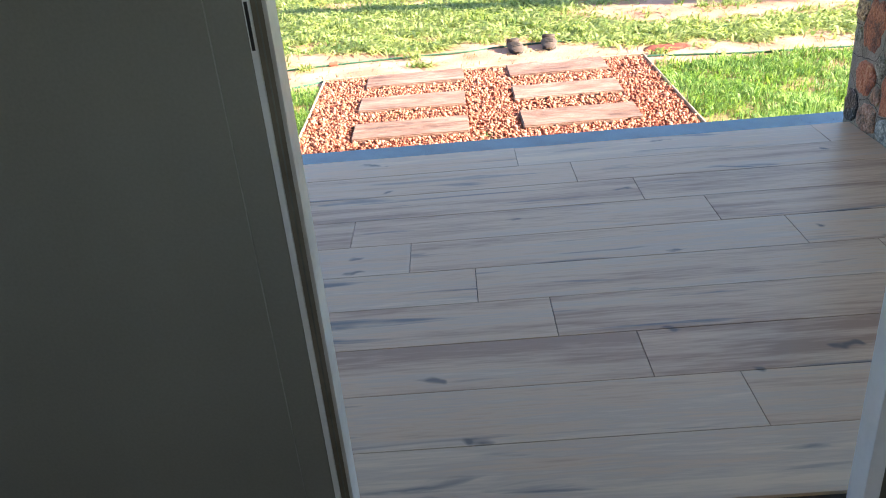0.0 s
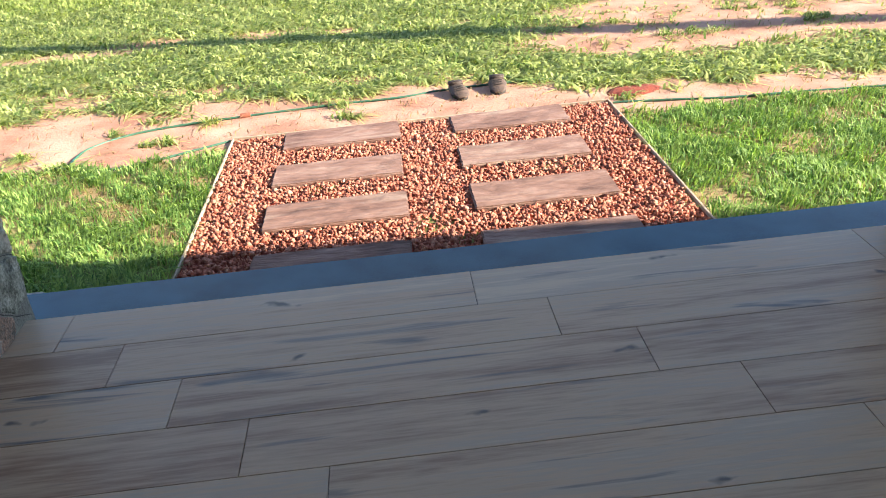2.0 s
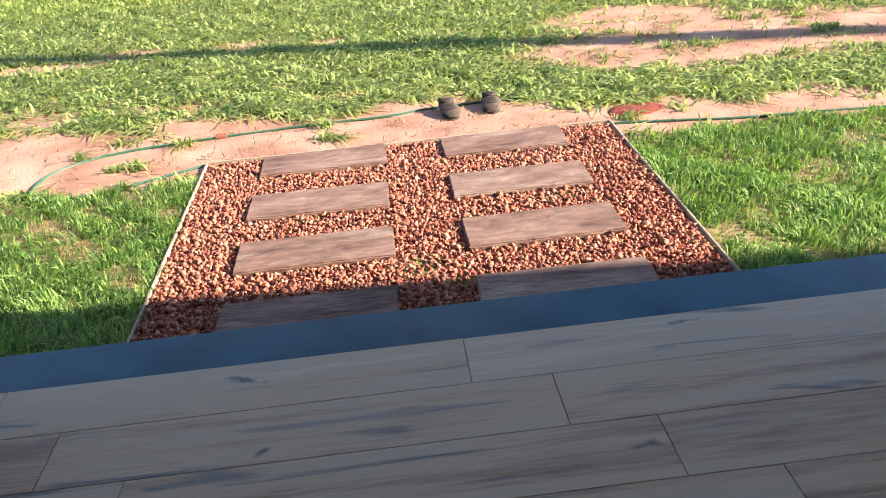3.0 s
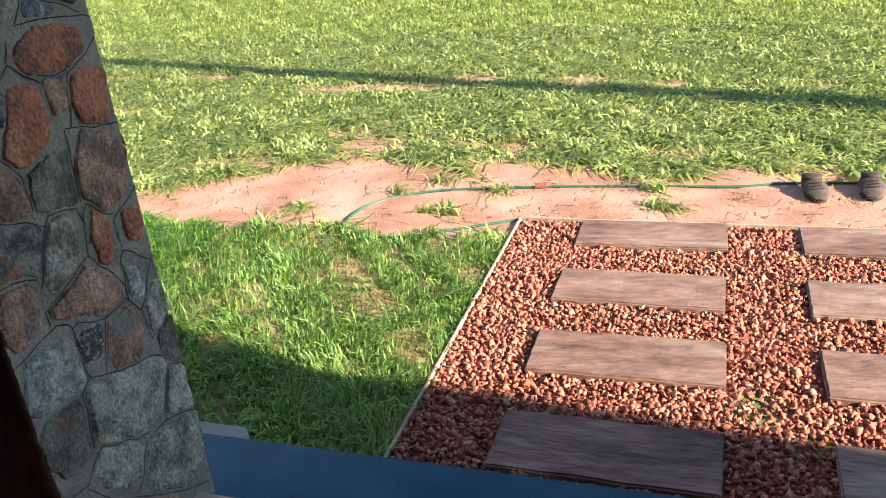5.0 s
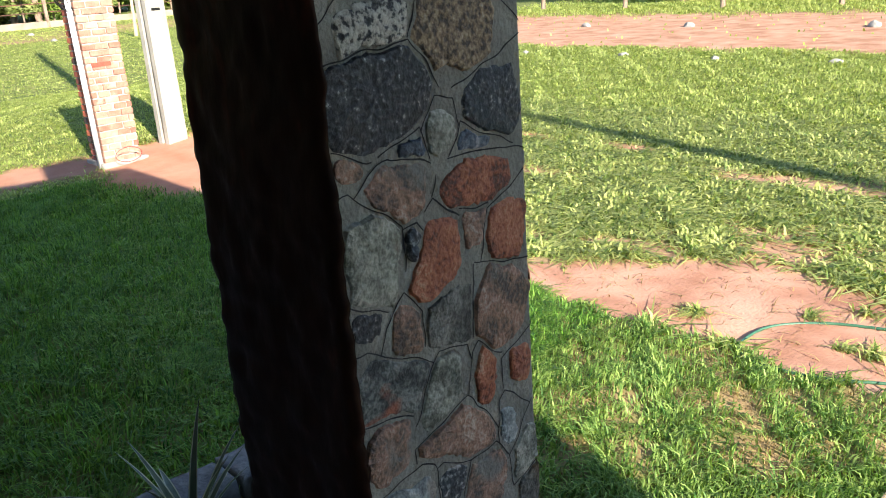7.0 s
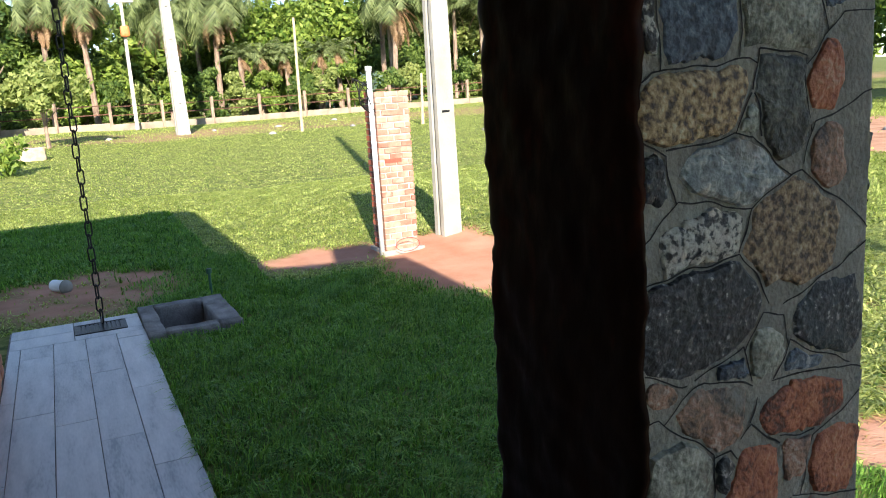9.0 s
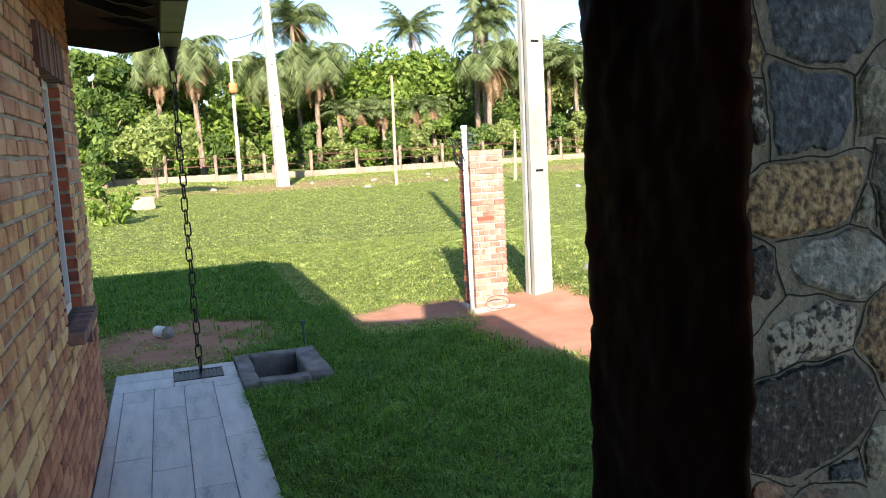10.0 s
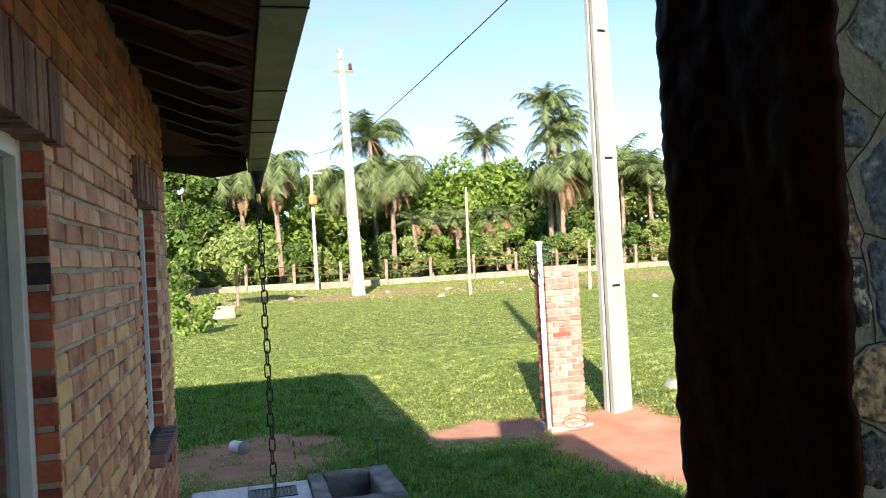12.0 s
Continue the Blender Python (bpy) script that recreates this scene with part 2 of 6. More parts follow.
def thing(name, label, category, group="", kind="", at=(0, 0, 0)):
    ob = new(name)
    ob.location = at
    ob.empty_display_size = 0.1
    return tagged(ob, label, category, group, kind)


def raw(name, verts, faces, material, parent=None, label="", smooth=False):
    me = bpy.data.meshes.new(name)
    me.from_pydata(verts, [], faces)
    me.update()
    return part_of(name, me, material, parent, label, smooth)


def tris(name, v, f, material, parent=None, label="", smooth=False):
    """Mesh from numpy arrays of vertices (n, 3) and triangles or quads (m, k)."""
    v, f = np.asarray(v, np.float32), np.asarray(f, np.int32)
    k = f.shape[1]
    me = bpy.data.meshes.new(name)
    me.vertices.add(len(v))
    me.vertices.foreach_set("co", v.ravel())
    me.loops.add(f.size)
    me.loops.foreach_set("vertex_index", f.ravel())
    me.polygons.add(len(f))
    me.polygons.foreach_set("loop_start", np.arange(0, f.size, k, dtype=np.int32))
    me.update(calc_edges=True)
    return part_of(name, me, material, parent, label, smooth)


def rng(seed):
    return np.random.default_rng(seed)


# ---- ground ----
G = -0.29


def gz(x, y):
    """Height of the ground."""
    d = np.hypot(np.asarray(x, float) + 1.0, np.asarray(y, float))
    rise = 0.011 * np.clip(d - 9.0, 0, None)
    side = 0.11 * np.clip((-np.asarray(x, float) - 1.9) / 2.0, 0, 1) * np.clip((2.4 - np.asarray(y, float)) / 2.0, 0, 1)
    col = 0.36 * np.exp(-(((np.asarray(x, float) + 10.8) / 3.6) ** 2 + ((np.asarray(y, float) - 3.9) / 2.1) ** 2))
    return G + np.minimum(rise, 0.9) + side + col


def blot(x, y, cx, cy, rx, ry, soft=0.35):
    d = np.sqrt(((x - cx) / rx) ** 2 + ((y - cy) / ry) ** 2)
    return np.clip((1.0 + soft - d) / (2 * soft), 0, 1)


def wob(x, y, s, k=0):
    return (np.sin(x * s + 1.3 * k) * np.cos(y * s * 1.17 + 0.7 * k) + 0.6 * np.sin(x * s * 2.3 + y * s * 1.9 + k) + 0.4 * np.sin(y * s * 4.1 - x * s * 3.3 + 2 * k)) / 2.0


DRIVE1 = 20.5


def bare(x, y):
    """How bare the ground is: 0 lawn, 1 naked red sand."""
    x, y = np.asarray(x, float), np.asarray(y, float)
    w = wob(x, y, 2.1)
    w2 = wob(x, y, 6.3, 2)
    near = 2.3 + 0.08 * w2 + 0.05 * w + 0.05 * wob(x, y, 17.0, 4)
    far = 3.26 + 0.22 * np.exp(-((x + 2.1) / 0.6) ** 2) + 0.22 * w + 0.17 * w2 + 0.1 * wob(x, y, 15.0, 6) - 0.45 * np.clip((x - 0.3) / 0.8, 0, 1) - 0.55 * np.clip((-x - 2.7) / 0.9, 0, 1)
    band = np.clip((y - near) / 0.06 + 0.5, 0, 1) * np.clip((far - y) / 0.22 + 0.5, 0, 1) * np.clip((x + 3.9) / 0.5, 0, 1)
    b = band
    b = np.maximum(b, 0.95 * blot(x + 0.2 * w, y + 0.15 * w2, 2.4, 4.05, 1.75, 0.75, 0.25))
    b = np.maximum(b, 0.9 * blot(x, y + 0.1 * w2, 1.9, 4.9, 0.9, 0.5, 0.3))
    b = np.maximum(b, 0.85 * blot(x + 0.1 * w2, y, -2.9, 5.15, 0.8, 0.2, 0.4))
    b = np.maximum(b, 0.75 * blot(x + 0.1 * w2, y, -1.2, 5.3, 0.35, 0.22, 0.5))
    for cx, cy, rx, ry in ((-4.8, 5.6, 0.45, 0.14), (-5.9, 5.55, 0.4, 0.13), (-2.2, 5.4, 0.4, 0.15), (-0.6, 5.1, 0.22, 0.12), (-2.35, 3.65, 0.35, 0.2), (-1.5, 3.7, 0.3, 0.14), (-3.1, 3.25, 0.35, 0.13), (-0.3, 3.55, 0.3, 0.12)):
        b = np.maximum(b, 0.8 * blot(x + 0.12 * w2, y + 0.05 * w, cx, cy, rx, ry, 0.45))
    b = np.maximum(b, 0.7 * blot(x, y, -5.0, 4.4, 0.5, 0.2, 0.5))
    b = np.maximum(b, 0.6 * blot(x, y, -2.5, 3.9, 0.5, 0.15, 0.5))
    b = np.maximum(b, blot(x + 0.25 * w, y + 0.12 * w2, -7.6, 2.75, 1.35, 0.85, 0.22))
    b = np.maximum(b, blot(x + 0.15 * w2, y + 0.1 * w, -8.7, 1.55, 0.42, 0.75, 0.25))
    b = np.maximum(b, blot(x, y + 0.1 * w2, -5.6, 3.0, 1.7, 0.55, 0.3))
    b = np.maximum(b, blot(x + 0.15 * w2, y + 0.1 * w, -8.75, -0.75, 1.0, 0.95, 0.25) * np.clip(0.85 + 0.6 * w2, 0, 1))
    b = np.maximum(b, 0.9 * np.clip((y - 12.4 + 0.5 * w) / 0.8, 0, 1) * np.clip((DRIVE1 - y + 0.7 * w) / 1.2, 0, 1) * np.clip((x + 22) / 3, 0, 1))
    b = np.maximum(b, 0.55 * np.clip((-x - 34 + 0.5 * w) / 1.0, 0, 1) * np.clip((x + 43 + 0.6 * w) / 2, 0, 1) * np.clip(0.7 + 0.5 * wob(x, y, 0.4, 1), 0, 1))
    return b


def patchy(x, y):
    """Thin or dry turf."""
    return np.clip(0.36 + 0.5 * wob(x, y, 3.4, 3) + 0.6 * wob(x, y, 9.7, 5) + 0.45 * wob(x, y, 23.0, 1), 0, 1)


def occupied(x, y):
    """Where something solid covers the ground."""
    o = (x > -1.12) & (x < 1.06) & (y < 2.53) & (y > 0.3)
    o |= (y < 0.46) & (x > -1.62)
    o |= (x > -7.6) & (x < -1.5) & (y < -0.385)
    o |= (x > -7.65) & (x < -6.63) & (y > -0.4) & (y < 0.32)
    o |= (x > -2.72) & (x < -1.5) & (y < 0.4)
    return o


def ground_mesh():
    xs = np.unique(np.concatenate([np.linspace(-4.5, 4, 110), np.linspace(-14, -4.5, 70), np.array([-7.5, -7.48, -6.79, -6.77]), np.linspace(-70, -14, 60), np.array([-400, -200, -120, -90]), np.linspace(4, 20, 24), np.array([40, 80, 200, 400])]))
    ys = np.unique(np.concatenate([np.linspace(0.3, 7, 100), np.linspace(-12, 0.3, 60), np.array([-0.28, -0.26, 0.13, 0.15]), np.linspace(7, 20, 50), np.linspace(20, 60, 25), np.array([80, 120, 200, 400, -400, -200, -90, -40, -20])]))
    X, Y = np.meshgrid(xs, ys)
    Z = gz(X, Y) + 0.008 * wob(X, Y, 5.0, 4) * (np.hypot(X, Y) < 30)
    Z = Z - 0.3 * ((X > -7.49) & (X < -6.78) & (Y > -0.27) & (Y < 0.14))
    nx, ny = len(xs), len(ys)
    v = np.stack([X.ravel(), Y.ravel(), Z.ravel()], 1)
    i = (np.arange(ny - 1)[:, None] * nx + np.arange(nx - 1)[None, :]).ravel()
    f = np.stack([i, i + 1, i + nx + 1, i + nx], 1)
    ob = tris("ground", v, f, None, smooth=True)
    a = ob.data.attributes.new("bare", "FLOAT", "POINT")
    a.data.foreach_set("value", bare(X, Y).ravel().astype(np.float32))
    d = ob.data.attributes.new("dry", "FLOAT", "POINT")
    d.data.foreach_set("value", (0.9 * patchy(X, Y) * np.clip((X + 3.5) / 0.8, 0, 1) * (np.hypot(X, Y) < 9)).ravel().astype(np.float32))
    q = ob.data.attributes.new("red", "FLOAT", "POINT")
    q.data.foreach_set("value", (0.5 * np.clip((-X - 4.0) / 1.5, 0, 1) * (X > -14) * (Y < 8)).ravel().astype(np.float32))
    return tagged(ob, "red sandy soil under a patchy green lawn", "ground", kind="structure")


def ground_material():
    m = bpy.data.materials.new("sandy_red_soil_and_thatch")
    m.use_nodes = True
    n, l = m.node_tree.nodes, m.node_tree.links
    b = n["Principled BSDF"]
    b.inputs["Roughness"].default_value = 0.95
    b.inputs["Specular IOR Level"].default_value = 0.2
    co, at = n.new("ShaderNodeTexCoord"), n.new("ShaderNodeAttribute")
    at.attribute_name = "bare"

    def noise_ramp(scale, stops, detail=6.0):
        t, r = n.new("ShaderNodeTexNoise"), n.new("ShaderNodeValToRGB")
        t.inputs["Scale"].default_value, t.inputs["Detail"].default_value = scale, detail
        l.new(co.outputs["Object"], t.inputs["Vector"])
        e = r.color_ramp.elements
        while len(e) < len(stops):
            e.new(0.5)
        for el, (p, c) in zip(e, stops):
            el.position, el.color = p, (*c, 1)
        l.new(t.outputs["Fac"], r.inputs["Fac"])
        return t, r

    _, soil = noise_ramp(3.0, [(0.3, (0.33, 0.16, 0.105)), (0.5, (0.47, 0.255, 0.18)), (0.72, (0.57, 0.345, 0.255))], 9.0)
    _, thatch = noise_ramp(9.0, [(0.3, (0.045, 0.085, 0.016)), (0.5, (0.13, 0.17, 0.04)), (0.7, (0.28, 0.28, 0.09))], 8.0)
    fine, _ = noise_ramp(55.0, [(0, (0, 0, 0)), (1, (1, 1, 1))], 6.0)
    mix = n.new("ShaderNodeMix")
    mix.data_type = "RGBA"
    add = n.new("ShaderNodeMath")
    add.operation = "MULTIPLY_ADD"
    add.inputs[1].default_value, add.use_clamp = 0.6, True
    mid = n.new("ShaderNodeMath")
    mid.operation = "ADD"
    mid.inputs[1].default_value = -0.3
    l.new(at.outputs["Fac"], mid.inputs[0])
    l.new(fine.outputs["Fac"], add.inputs[0])
    l.new(mid.outputs[0], add.inputs[2])
    l.new(add.outputs[0], mix.inputs["Factor"])
    dry, straw = n.new("ShaderNodeAttribute"), n.new("ShaderNodeMix")
    dry.attribute_name = "dry"
    straw.data_type = "RGBA"
    straw.inputs["B"].default_value = (0.4, 0.27, 0.145, 1)
    l.new(dry.outputs["Fac"], straw.inputs["Factor"])
    l.new(thatch.outputs["Color"], straw.inputs["A"])
    l.new(straw.outputs["Result"], mix.inputs["A"])
    red, rmix = n.new("ShaderNodeAttribute"), n.new("ShaderNodeMix")
    red.attribute_name = "red"
    rmix.data_type = "RGBA"
    rmix.inputs["B"].default_value = (0.41, 0.185, 0.115, 1)
    l.new(red.outputs["Fac"], rmix.inputs["Factor"])
    l.new(soil.outputs["Color"], rmix.inputs["A"])
    l.new(rmix.outputs["Result"], mix.inputs["B"])
    l.new(mix.outputs["Result"], b.inputs["Base Color"])
    bp = n.new("ShaderNodeBump")
    bp.inputs["Strength"].default_value, bp.inputs["Distance"].default_value = 0.35, 0.012
    l.new(fine.outputs["Fac"], bp.inputs["Height"])
    l.new(bp.outputs["Normal"], b.inputs["Normal"])
    return m


ground_mesh().data.materials.append(ground_material())

# ---- porch ----
porch = tagged(part("floor", box(bmesh.new(), -1.8, -1.86, -0.5, 2.2, 0.2, -0.008), M_GROUT), "porch floor of grey-brown wood-look porcelain planks", "floor", kind="structure")
PW, PL = 0.2, 1.2


def wedge(x0, x1, y0, y1, za, zb, low):
    """A slab whose top falls from za at y0 to zb at y1."""
    bm = bmesh.new()
    vs = [bm.verts.new(c) for c in ((x0, y0, low), (x1, y0, low), (x1, y1, low), (x0, y1, low), (x0, y0, za), (x1, y0, za), (x1, y1, zb), (x0, y1, zb))]
    for q in ((3, 2, 1, 0), (4, 5, 6, 7), (0, 1, 5, 4), (1, 2, 6, 5), (2, 3, 7, 6), (3, 0, 4, 7)):
        bm.faces.new([vs[k] for k in q])
    bmesh.ops.bevel(bm, geom=list(bm.edges), offset=0.003, segments=2, affect="EDGES")
    return bm


tagged(part("door_sill", wedge(-1.62, 1.62, 0.203, 0.458, -0.043, -0.046, -0.075), M_SILL), "sloping dark granite edge strip along the porch step, sky's blue reflection in its colour", "step edge", kind="structure")
tagged(part("step_riser", box(bmesh.new(), -1.8, 0.201, -0.5, 2.2, 0.425, -0.077), M_CONC), "rendered concrete riser under the granite porch edge", "step", kind="structure")


# ---- stone pillars ----
def clip_half(poly, px, py, nx, ny, tag):
    """The part of a polygon of (x, y, tag of the side that leaves the corner) behind the line through p with normal n."""
    out = []
    for (ax, ay, at), (bx, by, _) in zip(poly, poly[1:] + poly[:1]):
        da, db = (ax - px) * nx + (ay - py) * ny, (bx - px) * nx + (by - py) * ny
        if da <= 0:
            out.append((ax, ay, at))
        if (da < 0) != (db < 0):
            t = da / (da - db)
            out.append((ax + t * (bx - ax), ay + t * (by - ay), tag if da <= 0 else at))
    return out


def reach(stone, dx, dy, power=2.6):
    """How far a stone reaches from its middle along a unit direction: a rounded block, turned by its tilt."""
    _, _, a, b, tilt, _ = stone
    c, s = math.cos(radians(tilt)), math.sin(radians(tilt))
    u, v = abs(dx * c + dy * s) / a, abs(dy * c - dx * s) / b
    return (u ** power + v ** power) ** (-1 / power)


def steepest(stone, dx, dy):
    """The outward normal of the stone's ellipse on the side towards d."""
    _, _, a, b, tilt, _ = stone
    c, s = math.cos(radians(tilt)), math.sin(radians(tilt))
    u, v = (dx * c + dy * s) / a ** 2, (dy * c - dx * s) / b ** 2
    x, y = u * c - v * s, u * s + v * c
    k = math.hypot(x, y)
    return x / k, y / k


STONE = {
    "grey_green_stone": ([(0.28, (0.0878, 0.0936, 0.0725)), (0.45, (0.211, 0.219, 0.176)), (0.58, (0.351, 0.357, 0.293)), (0.75, (0.491, 0.48, 0.41))], 18, (0.152, 0.117, 0.0819)),
    "dark_speckled_stone": ([(0.36, (0.0187, 0.0222, 0.0269)), (0.52, (0.0491, 0.055, 0.0608)), (0.64, (0.0999, 0.108, 0.112)), (0.72, (0.351, 0.351, 0.339))], 110, (0.0351, 0.0527, 0.0585)),
    "rust_orange_stone": ([(0.28, (0.105, 0.041, 0.0293)), (0.45, (0.316, 0.0999, 0.0527)), (0.6, (0.433, 0.158, 0.0819)), (0.76, (0.491, 0.281, 0.176))], 16, (0.14, 0.0702, 0.0527)),
    "ochre_mottled_stone": ([(0.32, (0.0819, 0.0608, 0.0468)), (0.45, (0.281, 0.194, 0.105)), (0.58, (0.491, 0.351, 0.187)), (0.74, (0.558, 0.503, 0.328))], 85, (0.234, 0.14, 0.0702)),
    "black_white_granite": ([(0.4, (0.0293, 0.0316, 0.0351)), (0.49, (0.117, 0.117, 0.112)), (0.54, (0.386, 0.374, 0.328)), (0.7, (0.538, 0.515, 0.445))], 75, (0.105, 0.105, 0.0999)),
    "blue_slate_stone": ([(0.3, (0.0351, 0.0468, 0.0643)), (0.5, (0.0878, 0.117, 0.158)), (0.64, (0.14, 0.176, 0.211)), (0.76, (0.293, 0.316, 0.339))], 70, (0.0585, 0.0761, 0.0999)),
    "dull_red_grey_stone": ([(0.28, (0.0878, 0.0702, 0.0585)), (0.45, (0.234, 0.147, 0.105)), (0.58, (0.351, 0.199, 0.135)), (0.74, (0.445, 0.351, 0.281))], 20, (0.187, 0.182, 0.158)),
    "dark_green_brown_stone": ([(0.3, (0.041, 0.0433, 0.0386)), (0.5, (0.105, 0.108, 0.0936)), (0.72, (0.234, 0.234, 0.204))], 16, (0.129, 0.0761, 0.041)),
    "pale_grey_granite": ([(0.3, (0.117, 0.135, 0.135)), (0.48, (0.234, 0.264, 0.264)), (0.6, (0.351, 0.381, 0.369)), (0.76, (0.526, 0.526, 0.48))], 40, (0.281, 0.246, 0.199)),
    "brown_mottled_stone": ([(0.32, (0.0702, 0.0527, 0.0374)), (0.46, (0.222, 0.152, 0.0936)), (0.6, (0.374, 0.275, 0.164)), (0.75, (0.491, 0.421, 0.316))], 80, (0.0643, 0.0585, 0.0468)),
    "dark_stone_with_rust": ([(0.34, (0.0234, 0.0281, 0.0304)), (0.5, (0.0878, 0.0999, 0.0936)), (0.66, (0.222, 0.234, 0.211))], 22, (0.351, 0.117, 0.0643)),
}
M_STONE = [mat(k, v, scale=sc, rough=0.62, bump=0.6, bump_scale=120, vary=0.14, grain=0.75, detail=10.0, bump_dist=0.01, streak=(9.0, 0.6, fleck)) for k, (v, sc, fleck) in STONE.items()]


def warp(x, y, s):
    """Bends the straight sides of the cells."""
    return (x + 0.013 * noise.noise((x * 9, y * 9, s)) + 0.006 * noise.noise((x * 26, y * 26, s + 3)), y + 0.013 * noise.noise((x * 9, y * 9, s + 7)) + 0.006 * noise.noise((x * 26, y * 26, s + 11)))


def stones_on(face_m, width, height, keys, seed, parent, inset=0.001):
    """Rubble on a face: a cell of mortar for each stone, the rough raised stone in it, and a scored line along the joints."""
    r = random.Random(seed)
    pts = list(keys)
    lo, hi = (min(p[1] for p in pts) - 0.05, max(p[1] for p in pts) + 0.03) if pts else (0, 0)
    for _ in range(700):
        u, v, q = r.uniform(0.01, width - 0.01), r.uniform(0.0, height), r.choice((0.035, 0.05, 0.065, 0.08))
        if lo < v < hi and (u < 0.03 or len(keys) > 20):
            continue
        if all(math.hypot(u - p[0], v - p[1]) > 0.85 * (q + (p[2] + p[3]) / 2) for p in pts):
            pts.append((u, v, q * r.uniform(0.8, 1.15), q * r.uniform(0.7, 1.1), r.uniform(-30, 30), r.choice((0, 0, 1, 2, 3, 5, 6, 6, 7, 8, 9))))
    lines = bmesh.new()
    for i, st in enumerate(pts):
        u, v = st[:2]
        poly = [(-0.004, 0, -1), (width + 0.004, 0, -1), (width + 0.004, height, -1), (-0.004, height, -1)]
        for j, ot in enumerate(pts):
            dx, dy = ot[0] - u, ot[1] - v
            d = math.hypot(dx, dy)
            if i == j or d > 0.42:
                continue
            dx, dy = dx / d, dy / d
            ra, rb = reach(st, dx, dy), reach(ot, -dx, -dy)
            (ax, ay), (bx, by) = steepest(st, dx, dy), steepest(ot, dx, dy)
            t = d * ra / (ra + rb)
            poly = clip_half(poly, u + dx * t, v + dy * t, ax + bx, ay + by, j)
            if len(poly) < 3:
                break
        if len(poly) < 3:
            continue
        # scored joint, drawn once for each pair of neighbours
        for (ax, ay, nb), (bx, by, _) in zip(poly, poly[1:] + poly[:1]):
            ln = math.hypot(bx - ax, by - ay)
            if ln < 0.012 or nb < i or r.random() < 0.06:
                continue
            k = 0.0015 / ln
            nx, ny = -(by - ay) * k, (bx - ax) * k
            cut_n = max(2, int(ln / 0.01))
            row = []
            for q in range(cut_n + 1):
                x, y = warp(ax + (bx - ax) * q / cut_n, ay + (by - ay) * q / cut_n, seed)
                x = min(max(x, 0.001), width - 0.001)
                th = 0.55 + 0.9 * abs(noise.noise((x * 40, y * 40, 2.0)))
                row.append([lines.verts.new(face_m @ Vector((x + sg * nx * th, y + sg * ny * th, 0.0014))) for sg in (1, -1)])
            for p, q in zip(row, row[1:]):
                lines.faces.new((p[0], p[1], q[1], q[0]))
        # outline: the stone's own rounded block, kept inside its cell, with a broken edge
        ring = []
        turn = r.uniform(0, 6.28)
        corners = sorted((turn + (k + r.uniform(-0.3, 0.3)) * 6.2832 / 8) % 6.2832 for k in range(8))
        out = [r.uniform(0.9, 1.2) for _ in corners]
        n = 30 if st[2] + st[3] < 0.09 else 46
        for q in range(n):
            a = 2 * math.pi * q / n
            dx, dy = math.cos(a), math.sin(a)
            far, edge = 9.0, False
            for (ax, ay, nb), (bx, by, _) in zip(poly, poly[1:] + poly[:1]):
                ex, ey = bx - ax, by - ay
                det = dx * -ey + dy * ex
                if abs(det) > 1e-9:
                    k = ((ax - u) * -ey + (ay - v) * ex) / det
                    if 0 < k < far:
                        far, edge = k, nb == -1
            k = next((c for c in range(8) if corners[c] > a), 0)
            span = (corners[k] - corners[k - 1]) % 6.2832
            f = ((a - corners[k - 1]) % 6.2832) / span
            chord = 1 / ((1 - f) / out[k - 1] + f / out[k]) * math.cos(span / 2) / math.cos((f - 0.5) * span)
            own = reach(st, dx, dy, 3.0) * chord * (1.12 + 0.12 * noise.noise((u * 9 + dx * 1.4, v * 9 + dy * 1.4, seed)) + 0.1 * noise.noise((u * 9 + dx * 4, v * 9 + dy * 4, seed + 2.0)))
            lim = far - (inset if edge else 0.0055 + 0.004 * noise.noise((dx * 3 + u * 20, dy * 3, seed + 4.0)))
            k = max(0.25 * far, min(own, lim))
            x, y = warp(u + dx * k, v + dy * k, seed)
            x += 0.0035 * noise.noise((x * 120, y * 120, 1.0 + seed))
            y += 0.0035 * noise.noise((x * 120, y * 120, 9.0 + seed))
            ring.append((min(max(x, -0.004), width + 0.004), max(0.0, y)))
        bm = bmesh.new()
        prev = None
        proud = r.uniform(0.004, 0.01)
        slope = (r.uniform(-0.05, 0.05), r.uniform(-0.05, 0.05))
        for k, h in ((1.0, 0.0), (0.95, 0.6), (0.82, 0.85), (0.6, 1.0), (0.32, 1.02)):
            cur = []
            for x, y in ring:
                px, py = u + (x - u) * k, v + (y - v) * k
                bump = 0.5 * noise.noise((px * 30, py * 30, seed)) + 0.45 * noise.noise((px * 75, py * 75, seed + 5))
                lift = proud * (h + 0.7 * bump) + slope[0] * (px - u) + slope[1] * (py - v)
                cur.append(bm.verts.new(face_m @ Vector((px, py, 0.0005 if k == 1.0 else max(0.002, lift)))))
            if prev:
                for q in range(len(cur)):
                    bm.faces.new((prev[q - 1], prev[q], cur[q], cur[q - 1]))
            prev = cur
        top = bm.verts.new(face_m @ Vector((u, v, proud * 1.02)))
        for q in range(len(prev)):
            bm.faces.new((prev[q - 1], prev[q], top))
        part("stone", bm, M_STONE[st[5]], parent)
    part("scored_joint", lines, M_JOINT, parent, "dark lines scored along the mortar joints")


PX0, PX1, PY0, PY1, PTOP = -1.725, -1.345, -0.16, 0.255, 2.6
